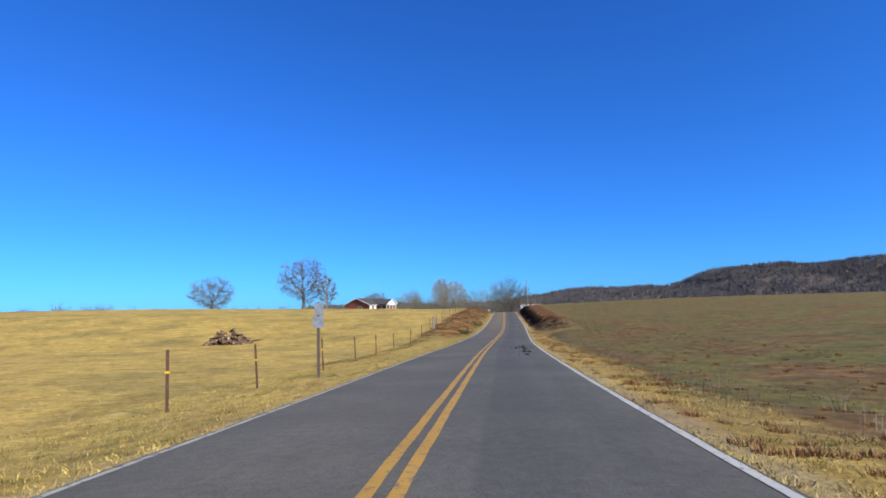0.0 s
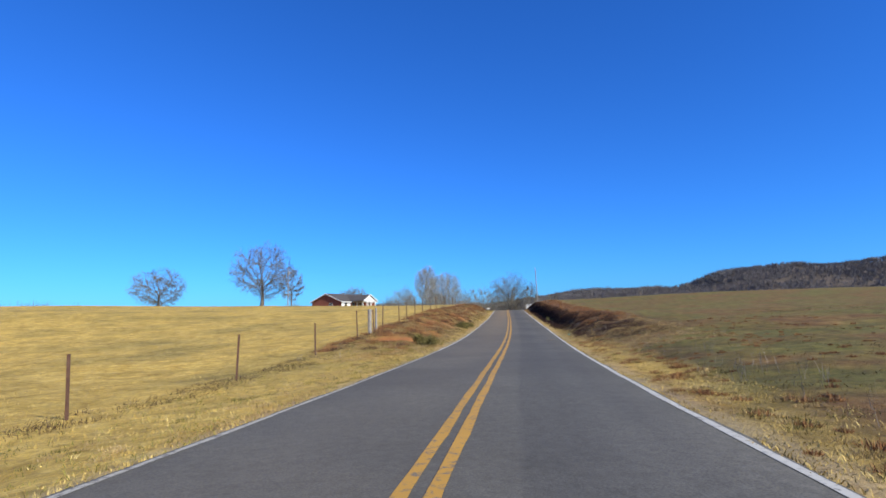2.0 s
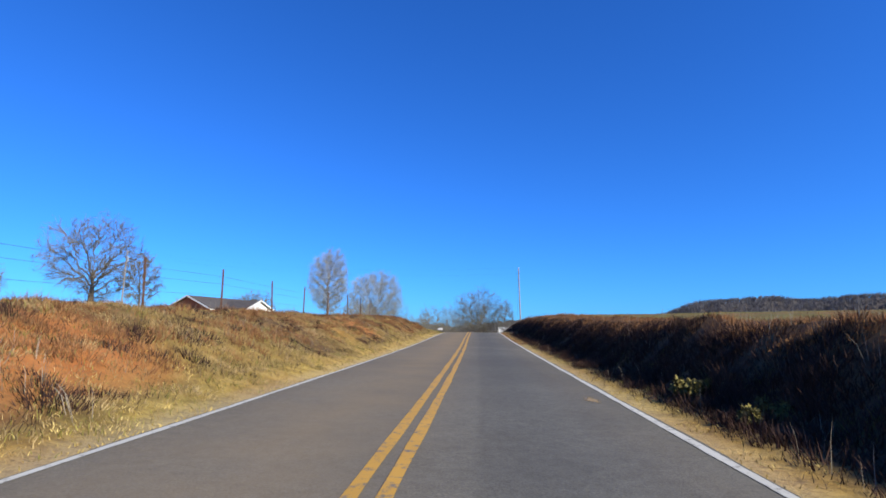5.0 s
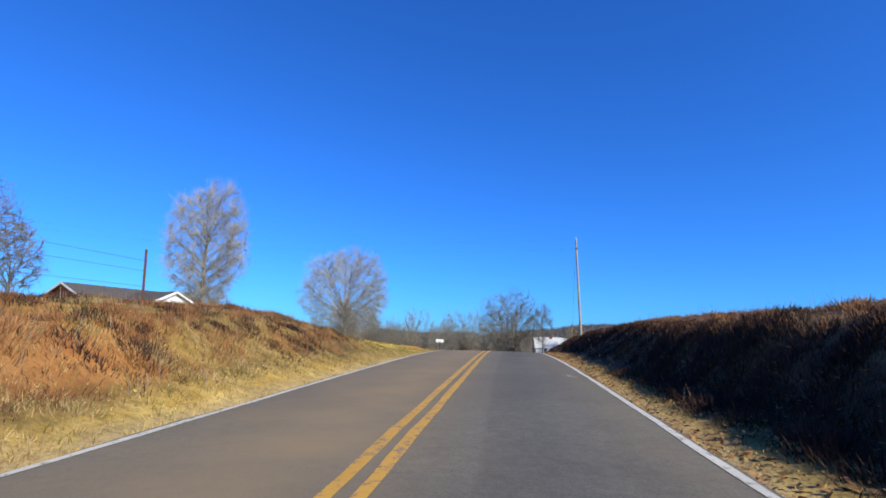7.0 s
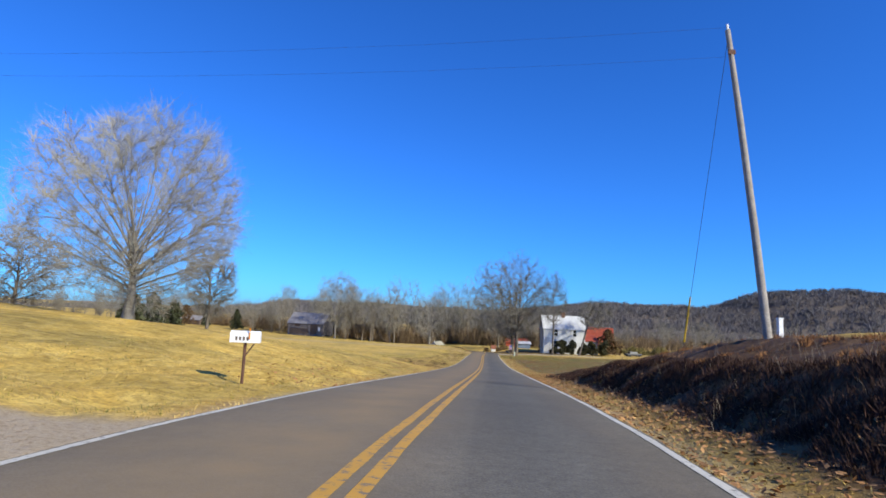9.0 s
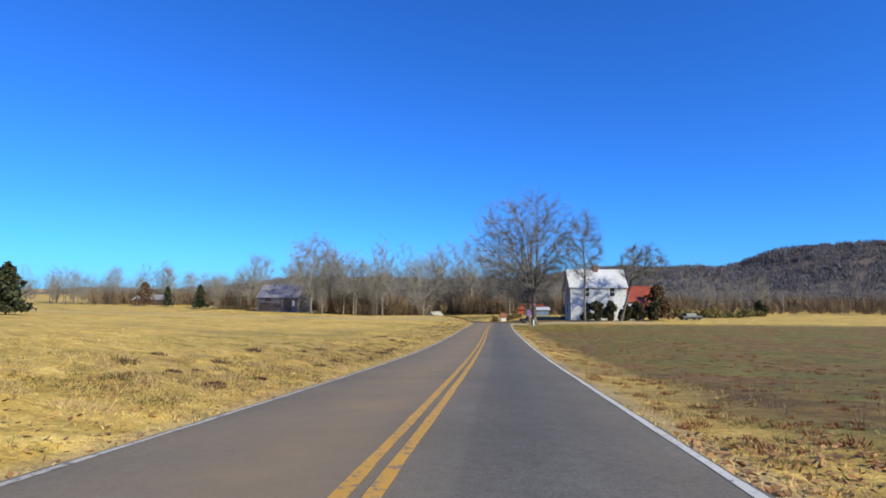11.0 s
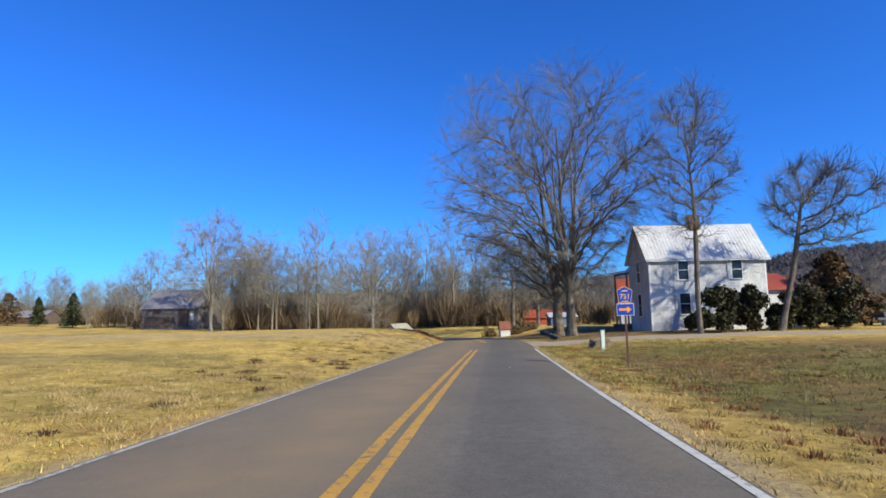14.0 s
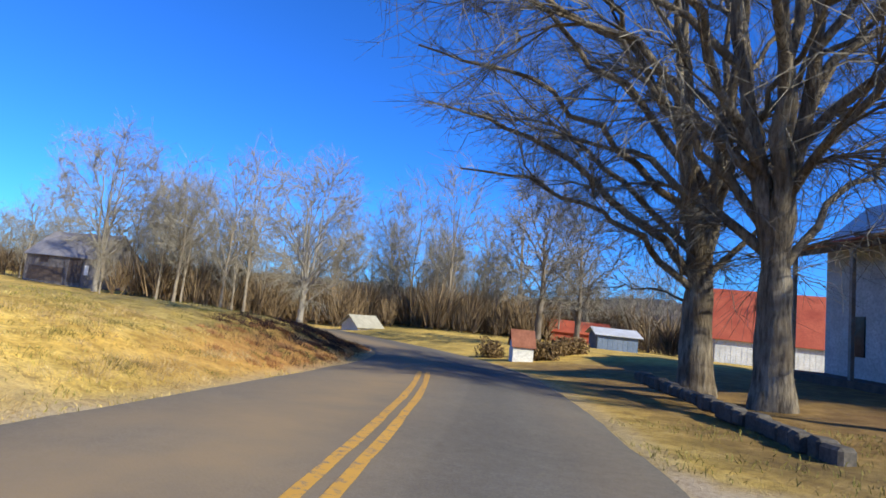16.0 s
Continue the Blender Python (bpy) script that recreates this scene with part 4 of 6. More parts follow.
def gable_house(t, length, depth, eave, ridge, wall, roof, over=0.4, thick=0.14):
    """Local x along the ridge, y into the house; front at y = 0."""
    part("wall", solid([(0, -0.4), (depth, -0.4), (depth, eave), (depth / 2, ridge - 0.12), (0, eave)], 0, length), wall, t)
    m = depth / 2
    sl = (ridge - eave) / m
    for s in (0, 1):
        pr = [(-over, eave - over * sl), (m, ridge), (m, ridge + thick), (-over, eave - over * sl + thick)]
        if s:
            pr = [(depth - yy, zz) for yy, zz in pr]
        part("roof", solid(pr, -over, length + over), roof, t)




def cyl(bm, p0, p1, r0, r1, n=10):
    p0, p1 = Vector(p0), Vector(p1)
    d = p1 - p0
    m = Matrix.Translation((p0 + p1) / 2) @ d.to_track_quat("Z", "Y").to_matrix().to_4x4()
    bmesh.ops.create_cone(bm, cap_ends=True, segments=n, radius1=r0, radius2=r1, depth=d.length, matrix=m)


def rod(*segs, n=8):
    bm = bmesh.new()
    for p0, p1, r0, r1 in segs:
        cyl(bm, p0, p1, r0, r1, n)
    return bm


def window(parent, x0, x1, z0, z1, y=0.0, shutters=True, axis="y", sgn=-1, sashes=2):
    """A sash window standing 4 cm proud of a wall: axis is the wall's normal."""
    def bb(a0, a1, o0, o1, c0, c1):
        lo, hi = sorted((y + sgn * o0, y + sgn * o1))
        return (a0, a1, lo, hi, c0, c1) if axis == "y" else (lo, hi, a0, a1, c0, c1)
    w = part("window", boxes(bb(x0, x1, 0.004, 0.02, z0, z1)), GLASS, parent)
    fr = 0.09
    part("frame", boxes(bb(x0 - fr, x0, 0.002, 0.06, z0 - fr, z1 + fr), bb(x1, x1 + fr, 0.002, 0.06, z0 - fr, z1 + fr), bb(x0, x1, 0.002, 0.06, z1, z1 + fr), bb(x0, x1, 0.002, 0.05, (z0 + z1) / 2 - 0.03, (z0 + z1) / 2 + 0.03)), WHITE, w, "white wooden frame")
    part("sill", boxes(bb(x0 - fr, x1 + fr, 0.002, 0.10, z0 - fr, z0)), WHITE, w)
    if shutters:
        for a in (x0 - fr - 0.34, x1 + fr + 0.02):
            part("shutter", boxes(bb(a, a + 0.32, 0.002, 0.05, z0 - 0.05, z1 + 0.05), *[bb(a + 0.03, a + 0.29, 0.05, 0.065, z0 + i * 0.16, z0 + i * 0.16 + 0.08) for i in range(int((z1 - z0) / 0.16))]), OLD_WHITE, w)


# --- brick ranch house on the rise ---
brick_house = thing("brick_house", -25, 187, 1.45, math.atan2(0.894, 0.447), "single-storey red brick ranch house with white porch and shingle roof", "house")
gable_house(brick_house, 17, 10.5, 2.5, 4.7, BRICK, SHINGLE, 0.5)
part("siding", boxes((0.05, 4.2, -0.05, -0.005, 0.2, 2.45)), WHITE, brick_house, "white board siding")
for s_ in (0, 1):
    y0, y1 = (-0.52, 5.25) if s_ == 0 else (11.02, 5.25)
    z0 = 2.5 - 0.5 * 2.2 / 5.25
    bm = bmesh.new()
    q = [bm.verts.new(v) for v in ((-0.52, y0, z0 - 0.1), (-0.52, y1, 4.62), (-0.52, y1, 4.86), (-0.52, y0, z0 + 0.16), (-0.47, y0, z0 - 0.1), (-0.47, y1, 4.62), (-0.47, y1, 4.86), (-0.47, y0, z0 + 0.16))]
    for f in ((0, 1, 2, 3), (7, 6, 5, 4), (0, 4, 5, 1), (1, 5, 6, 2), (2, 6, 7, 3), (3, 7, 4, 0)):
        bm.faces.new([q[i] for i in f])
    bmesh.ops.recalc_face_normals(bm, faces=bm.faces)
    part("bargeboard", bm, WHITE, brick_house, "white bargeboard")
part("fascia", boxes((-0.5, 17.5, -0.56, -0.50, 2.16, 2.36)), WHITE, brick_house, "white fascia")
# porch: front gable on posts
PX0, PX1, PD = 4.4, 10.8, 4.3
pm = (PX0 + PX1) / 2
for s_ in (-1, 1):
    bm = bmesh.new()
    xe = pm + s_ * ((PX1 - PX0) / 2 + 0.35)
    pts = [(pm, 4.15), (xe, 2.45), (xe, 2.58), (pm, 4.28)]
    a = [bm.verts.new((x, -PD - 0.4, z)) for x, z in pts]
    c3 = [bm.verts.new((x, 3.2, z)) for x, z in pts]
    bm.faces.new(a), bm.faces.new(c3[::-1])
    for i in range(4):
        bm.faces.new((a[i], c3[i], c3[(i + 1) % 4], a[(i + 1) % 4]))
    bmesh.ops.recalc_face_normals(bm, faces=bm.faces)
    part("porch_roof", bm, SHINGLE, brick_house)
    bm = bmesh.new()
    pts = [(pm, 4.02), (xe, 2.32), (xe, 2.6), (pm, 4.3)]
    a = [bm.verts.new((x, -PD - 0.46, z)) for x, z in pts]
    c3 = [bm.verts.new((x, -PD - 0.41, z)) for x, z in pts]
    bm.faces.new(a), bm.faces.new(c3[::-1])
    for i in range(4):
        bm.faces.new((a[i], c3[i], c3[(i + 1) % 4], a[(i + 1) % 4]))
    bmesh.ops.recalc_face_normals(bm, faces=bm.faces)
    part("porch_trim", bm, WHITE, brick_house, "white raking trim")
bm = bmesh.new()
a = [bm.verts.new((x, -PD, z)) for x, z in ((PX0, 2.3), (PX1, 2.3), (PX1, 2.52), (pm, 4.08), (PX0, 2.52))]
c3 = [bm.verts.new((x, -PD + 0.15, z)) for x, z in ((PX0, 2.3), (PX1, 2.3), (PX1, 2.52), (pm, 4.08), (PX0, 2.52))]
bm.faces.new(a), bm.faces.new(c3[::-1])
for i in range(5):
    bm.faces.new((a[i], c3[i], c3[(i + 1) % 5], a[(i + 1) % 5]))
bmesh.ops.recalc_face_normals(bm, faces=bm.faces)
part("porch_gable", bm, WHITE, brick_house, "white painted porch gable")
for x in (PX0 + 0.12, PX0 + 2.2, PX1 - 2.2, PX1 - 0.12):
    part("porch_post", boxes((x - 0.1, x + 0.1, -PD + 0.02, -PD + 0.22, 0, 2.3), (x - 0.14, x + 0.14, -PD - 0.02, -PD + 0.26, 0, 0.12)), WHITE, brick_house, "square white post")
part("porch_floor", boxes((PX0 - 0.1, PX1 + 0.1, -PD - 0.1, -0.01, -0.5, 0.02)), GRAVEL, brick_house, "concrete porch floor")
for x0, x1, z0, z1 in ((5.2, 6.2, 0.9, 2.0), (8.6, 9.6, 0.9, 2.0), (13.2, 14.1, 1.2, 2.0), (1.4, 2.6, 0.9, 2.0)):
    window(brick_house, x0, x1, z0, z1, -0.05 if x0 < 4 else 0.0, shutters=False)
window(brick_house, 3.2, 4.2, 1.0, 2.0, 0.0, False, "x", -1)
part("front_door", boxes((7.1, 8.0, -0.05, -0.004, 0.05, 2.1)), WHITE, brick_house)
part("corner_board", boxes((17.0, 17.04, -0.06, 0.08, 0, 2.3), (16.9, 17.04, -0.06, -0.003, 0, 2.3)), WHITE, brick_house)
for i, (x, y, w) in enumerate(((5.6, -2.6, 0.6), (9.4, -2.5, 0.6), (6.6, -2.9, 0.5))):
    p = brick_house.matrix_basis @ Vector((0, 0, 0))
    m4 = Matrix.LocRotScale(brick_house.location, brick_house.rotation_euler, None) @ Vector((x, y, 0.02))
    ch = thing("porch_chair", *m4, brick_house.rotation_euler[2], "brown wooden porch chair beside a brick wall", "chair", "chairs on the porch")
    part("seat", boxes((0, w, 0, 0.5, 0.38, 0.43)), WOOD_DARK, ch)
    part("backrest", boxes(*[(k5 * w / 5 + 0.01, (k5 + 1) * w / 5 - 0.01, 0.46, 0.49, 0.43, 0.95) for k5 in range(5)], (0, w, 0.485, 0.5, 0.85, 0.93)), WOOD_DARK, ch)
    for lx, ly in ((0, 0), (w - 0.05, 0), (0, 0.45), (w - 0.05, 0.45)):
        part("leg", boxes((lx, lx + 0.05, ly, ly + 0.05, 0, 0.38)), WOOD_DARK, ch)

# pole beside the brick house
hp = thing("utility_pole", -39.8, 186.2, gz(-39.8, 186.2), 0, "pale utility pole with a transformer beside a brick house", "pole")
part("shaft", rod(((0, 0, -0.5), (0.1, 0, 11), 0.15, 0.1)), WOOD_GREY, hp)
part("transformer", rod(((0.3, 0, 9.0), (0.3, 0, 9.9), 0.22, 0.22), ((0.1, 0, 9.5), (0.3, 0, 9.5), 0.04, 0.04)), GALV, hp, "grey steel transformer can")

# --- white farmhouse ---
FA = 0.03
farmhouse = thing("farmhouse", 44.8, 300.0, -7.1, FA, "two-storey weathered white farmhouse with a tin roof", "house")
FL, FD, FE, FR = 10.5, 4.8, 6.7, 9.8
bm = solid([(0, -0.4), (FD, -0.4), (FD, FE), (FD / 2, FR - 0.12), (0, FE)], 0, FL)
part("wall", bm, OLD_WHITE, farmhouse, "weathered white clapboard wall")
for i in range(49):
    z = 0.05 + i * 0.134
    part("clapboard", solid([(-0.004, z), (-0.028, z), (-0.008, z + 0.13), (-0.004, z + 0.13)], 0.12, FL - 0.12), OLD_WHITE, farmhouse)
for i in range(49):
    z = 0.05 + i * 0.134
    part("clapboard", boxes((-0.024, -0.004, 0.12, FD - 0.12, z, z + 0.12)), OLD_WHITE, farmhouse)
for x in (0, FL - 0.12):
    part("corner_board", boxes((x - 0.03 if x == 0 else x, x + 0.12, -0.04, -0.003, -0.2, FE), *([(-0.04, -0.003, -0.03, 0.12, -0.2, FE)] if x == 0 else [])), WHITE, farmhouse)
sl = (FR - FE) / (FD / 2)
for s_ in (0, 1):
    pr = [(-0.35, FE - 0.35 * sl), (FD / 2, FR), (FD / 2, FR + 0.05), (-0.35, FE - 0.35 * sl + 0.05)]
    if s_:
        pr = [(FD - a, z) for a, z in pr]
    part("roof", solid(pr, -0.35, FL + 0.35), TIN, farmhouse, "weathered tin roof")
    if not s_:
        for i in range(36):
            x = -0.33 + i * (FL + 0.66) / 35
            part("seam", solid([(-0.35, FE - 0.35 * sl + 0.052), (FD / 2, FR + 0.052), (FD / 2, FR + 0.09), (-0.35, FE - 0.35 * sl + 0.09)], x - 0.018, x + 0.018), TIN, farmhouse)
# the board's dark colour stands in for shade beneath the roof edge
part("eave_board", boxes((-0.3, FL + 0.3, -0.30, -0.05, FE - 0.42, FE - 0.3)), WOOD_DARK, farmhouse, "eave board coloured dark for the shade under the roof")
for x0 in (2.6, 7.4):
    window(farmhouse, x0, x0 + 0.9, 4.65, 6.3, -0.025)
    window(farmhouse, x0, x0 + 0.9, 1.6, 3.4, -0.025)
window(farmhouse, 1.95, 2.75, 4.5, 6.4, -0.022, True, "x", -1)
window(farmhouse, 1.95, 2.75, 1.4, 3.4, -0.022, True, "x", -1)
part("chimney", boxes((4.9, 5.8, FD / 2 - 0.45, FD / 2 + 0.45, FE + 1, FR + 0.75), (4.82, 5.88, FD / 2 - 0.53, FD / 2 + 0.53, FR + 0.75, FR + 0.9)), mat("old_chimney_brick", (0.11, 0.06, 0.042), (0.20, 0.12, 0.085), 3, 20, 0.9), farmhouse, "brown brick chimney")
part("rear_chimney", boxes((5.4, 6.1, 9.4, 10.1, 7.6, 9.5), (5.34, 6.16, 9.34, 10.16, 9.5, 9.62)), bpy.data.materials["old_chimney_brick"], farmhouse, "brown brick chimney")
# side wing
part("wing_wall", solid([(0.9, -0.4), (4.4, -0.4), (4.4, 5.0), (0.9, 3.6)], FL + 0.01, FL + 3.6), OLD_WHITE, farmhouse)
part("wing_roof", solid([(0.5, 3.55), (4.5, 5.15), (4.5, 5.22), (0.5, 3.62)], FL + 0.02, FL + 3.9), TIN_RED, farmhouse, "rusty red tin roof")
# rear wing with a tall gallery along its side


def prism_y(profile, y0, y1):
    """A solid with an x-z outline, drawn out along y."""
    bm = bmesh.new()
    rings = [[bm.verts.new((x, y, z)) for x, z in profile] for y in (y0, y1)]
    for k4 in range(len(profile)):
        m4 = (k4 + 1) % len(profile)
        bm.faces.new((rings[0][k4], rings[0][m4], rings[1][m4], rings[1][k4]))
    bm.faces.new(rings[0][::-1])
    bm.faces.new(rings[1])
    bmesh.ops.recalc_face_normals(bm, faces=bm.faces)
    return bm


part("ell_wall", prism_y([(3.5, -0.4), (8.0, -0.4), (8.0, 6.5), (5.75, 8.6), (3.5, 6.5)], FD + 0.004, 14.6), OLD_WHITE, farmhouse, "grey unpainted rear wing")
for z in range(44):
    part("clapboard", boxes((3.474, 3.496, FD + 0.1, 14.5, 0.05 + z * 0.137, 0.05 + z * 0.137 + 0.122)), OLD_WHITE, farmhouse)
part("ell_roof", prism_y([(3.2, 6.26), (5.75, 8.64), (5.75, 8.72), (3.2, 6.34)], FD + 0.01, 15.0), TIN, farmhouse)
part("ell_roof", prism_y([(8.3, 6.26), (5.76, 8.64), (5.76, 8.72), (8.3, 6.34)], FD + 0.01, 15.0), TIN, farmhouse)
part("porch_roof", prism_y([(1.2, 5.95), (3.48, 6.25), (3.48, 6.33), (1.2, 6.05)], FD + 0.5, 15.0), TIN_RED, farmhouse, "rusty tin porch roof")
part("porch_beam", boxes((1.62, 1.78, FD + 0.6, 14.4, 5.7, 5.94)), WOOD_DARK, farmhouse)
for y in (7.4, 10.4, 14.2):
    part("porch_post", boxes((1.62, 1.78, y - 0.08, y + 0.08, -0.3, 5.7)), WOOD_GREY, farmhouse)
part("porch_floor", boxes((1.4, 3.48, FD + 0.5, 14.6, -0.5, 0.25)), WOOD_DARK, farmhouse, "dark plank porch floor")
for y in (6.4, 9.4, 12.0):
    part("ell_window", boxes((3.44, 3.47, y, y + 0.8, 1.2, 3.0)), GLASS, farmhouse)


# --- barns and sheds ---
def barn(x, y, z, rz, L, D, E, R, wall, roof, label, boards=True, name="barn", over=0.4):
    t = thing(name, x, y, z, rz, label, "barn")
    gable_house(t, L, D, E, R, wall, roof, over, 0.06)
    if boards:
        n = int(L / 0.5)
        r5 = random.Random(int(L * 10))
        for i in range(n):
            g = r5.uniform(0.0, 0.02)
            part("board", boxes((i * L / n + 0.015, (i + 1) * L / n - 0.015, -0.03 - g, -0.004, r5.uniform(-0.2, 0.05), E - r5.uniform(0.05, 0.2))), wall, t)
    return t


rb = barn(56.2, 345, -8.8, -0.27, 19, 12, 3.2, 8.5, OLD_WHITE, TIN_RED, "large barn with a rusty red tin roof and pale board walls")
part("doorway", boxes((4.6, 5.8, -0.08, -0.055, 0, 2.4)), WOOD_DARK, rb)
gb = barn(-41, 370, -8.0, -0.27, 15, 8, 4.4, 8.2, mat("old_barn_boards", (0.12, 0.105, 0.10), (0.25, 0.225, 0.21), 1.2, 14, 0.9), mat("grey_tin", (0.17, 0.16, 0.165), (0.30, 0.28, 0.28), 0.7, 8, 0.8), "weathered grey two-storey barn with a sagging tin roof")
# dark panels laid on the closed wall, standing in for unlit openings
for bb in ((0.8, 8.6, -0.09, -0.055, 0.1, 2.3), (9.6, 12.4, -0.09, -0.055, 0.2, 3.9), (3.0, 5.0, -0.09, -0.055, 2.9, 4.0)):
    part("doorway", boxes(bb), WOOD_DARK, gb, "dark panel for the shade inside an open doorway")
part("board_panel", boxes((13.0, 13.8, -0.09, -0.055, 1.5, 3.0)), WHITE, gb, "pale board panel")
barn(-108, 413, gz(-100, 413) - 0.2, -0.15, 14, 6, 2.4, 4.2, WOOD_DARK, mat("old_shed_tin", (0.16, 0.15, 0.15), (0.28, 0.26, 0.25), 0.7, 8, 0.7), "low grey shed at the far field edge", name="shed")
barn(44.2, 345, gz(46, 346) - 0.3, 0.0, 4.2, 4, 2.0, 2.6, mat("blue_grey_boards", (0.10, 0.14, 0.2), (0.16, 0.2, 0.27), 1, 10, 0.8), TIN, "low blue-grey shed with a pale tin roof", name="shed")
barn(42, 362, gz(45, 362), 0.0, 8, 5, 1.6, 3.0, TIN_RED, TIN_RED, "small red tin shed", False, name="shed")
barn(33.2, 319, gz(33.8, 319) - 0.05, 0.1, 1.2, 1.2, 1.0, 1.8, OLD_WHITE, mat("rust_brown_tin", (0.16, 0.055, 0.03), (0.27, 0.11, 0.065), 2, 12, 0.7, 0.2), "tiny white pump house with a rusty red roof", False, name="pump_house", over=0.12)
ct = barn(17.0, 354, gz(18, 356) - 0.3, 0.9, 3.8, 3.2, 0.8, 2.0, OLD_WHITE, mat("cream_tin", (0.27, 0.25, 0.19), (0.38, 0.355, 0.28), 1, 9, 0.8), "small white cottage with a pale tin roof at a bend", False, name="cottage")
window(ct, 1.6, 2.4, 0.15, 0.65, 0, False)

# --- utility pole on the bank, guy wire, wires ---
pole = thing("utility_pole", 28.35, 176.3, gz(28.35, 176.3), 0, "tall grey wooden utility pole leaning on the bank", "pole")
tb = Tubes()
tb.add([(0, 0, -0.5), (0.03, 0.6, 3), (0.06, 1.25, 6.5), (0.12, 1.95, 9.75)], [0.115, 0.105, 0.095, 0.08], 12)
new("shaft", tb.mesh("shaft", WOOD_GREY)).parent = pole
part("insulator", rod(((0.12, 1.95, 9.75), (0.12, 1.98, 9.97), 0.03, 0.04)), WHITE, pole, "white porcelain insulator")
part("bracket", boxes((-0.02, 0.2, 1.66, 1.70, 8.8, 8.95)), STEEL, pole)
top = Vector((28.47, 178.25, gz(28.35, 176.3) + 9.85))
CABLE = mat("cable", (0.02, 0.02, 0.02), (0.04, 0.04, 0.04), 3, 20, 0.6, bumps=0)


def cable(name, a, c2, sag, r, label):
    a, c2 = Vector(a), Vector(c2)
    pts = [a.lerp(c2, i / 14) - Vector((0, 0, sag * 4 * (i / 14) * (1 - i / 14))) for i in range(15)]
    t = Tubes()
    t.add([tuple(p) for p in pts], [r] * 15, 5)
    ob = new(name, t.mesh(name, CABLE))
    return tagged(ob, label, "cable")


cable("overhead_wire", top, (-39.7, 186.2, gz(-39.8, 186.2) + 10.9), 1.6, 0.003, "thin overhead wire between two utility poles")
cable("overhead_wire", top - Vector((0, 0, 1)), (-39.7, 186.2, gz(-39.8, 186.2) + 10.2), 1.6, 0.003, "thin overhead wire below another one")
anchor = Vector((29.02, 183.15, gz(29.02, 183.15)))
cable("guy_wire", anchor, top - Vector((0.05, 0.1, 0.4)), 0.0, 0.008, "steel guy wire from pole to ground")
gg = thing("guy_guard", *anchor, 0, "yellow plastic guard round a guy wire", "guard")
dv = (top - anchor).normalized()
part("sleeve", rod((tuple(dv * 0.55), tuple(dv * 2.4), 0.035, 0.03)), YELLOW_PLASTIC, gg)
ped = thing("marker_post", 29.25, 177.3, gz(29.25, 177.3), 0, "short white utility marker post beside a pole", "post")
part("body", boxes((-0.06, 0.06, -0.06, 0.06, -0.2, 0.62)), WHITE, ped)
part("cap", boxes((-0.07, 0.07, -0.07, 0.07, 0.62, 0.66)), WHITE, ped)

for x, y, h in ((131, 404, 8.0), (136, 386, 6.2)):
    t = thing("utility_pole", x, y, gz(x, y), 0, "weathered utility pole at the far pasture edge", "pole")
    part("shaft", rod(((0, 0, -0.5), (0, 0, h), 0.15, 0.11)), WOOD_GREY, t)
    part("crossarm", boxes((-0.5, 0.5, -0.05, 0.05, h - 0.7, h - 0.55)), WOOD_GREY, t)

# --- fence along the field ---
FENCE = [(-6.2, 12.3), (-6.2, 18.2), (-5.5, 25), (-5.1, 31.8), (-4.75, 38.7), (-4.24, 47.3), (-3.2, 53.9), (-2.32, 61.25), (-1.5, 68.5), (-1.16, 71.4), (-0.92, 71.7), (-1.02, 73.8), (-0.75, 75.35)]
y = 80.5
while y < 146:
    FENCE.append((float(road_x(y)) - LEFT_EDGE - min(6.6, 6.2 + 0.03 * (y - 80)) + 0.15 * math.sin(y * 3), y))
    y += 5.2 + 0.8 * math.sin(y * 1.7)
rf = random.Random(9)
tops = []
for i, (x, y) in enumerate(FENCE):
    z = gz(x, y)
    wooden = y in (71.4, 73.8)
    lean = (rf.uniform(-0.05, 0.05), rf.uniform(-0.05, 0.05))
    if wooden:
        t = thing("fence_post", x, y, z, 0, "weathered split wooden fence post", "fence post", "field fence")
        bm = rod(((0, 0, -0.3), (lean[0], lean[1], 1.55), *((0.14, 0.12) if y == 71.4 else (0.085, 0.07))), n=9)
        for v in bm.verts:
            v.co.x += 0.015 * math.sin(v.co.z * 9 + v.co.y * 40)
        part("stake", bm, WOOD_GREY, t)
    else:
        t = thing("fence_post", x, y, z, 0, "thin rusty steel fence post", "fence post", "field fence")
        h = (1.45 if y < 64 else 1.6) + rf.uniform(-0.1, 0.12)
        part("stake", boxes((-0.035, 0.035, -0.008, 0.008, -0.3, h), (-0.008, 0.008, 0.008, 0.05, -0.3, h)), STEEL, t)
        t.rotation_euler = (lean[0], lean[1], 0.3)
        if i in (0, 1, 2, 4):
            part("insulator", boxes((-0.05, 0.05, -0.03, 0.03, h * 0.62, h * 0.62 + 0.05)), YELLOW_PLASTIC, t, "yellow plastic insulator")
    tops.append((x, y, z))
WIRE = mat("fence_wire", (0.12, 0.10, 0.09), (0.2, 0.17, 0.15), 3, 20, 0.5, 0.6, bumps=0)
for hgt in (0.55, 1.0, 1.3):
    t = Tubes()
    t.add([(x, y, z + hgt) for x, y, z in tops[7:]], [0.004] * len(tops[7:]), 4)
    tagged(new("fence_wire", t.mesh("fence_wire", WIRE)), "thin rusty fence wire strung between posts", "wire", "field fence wires")

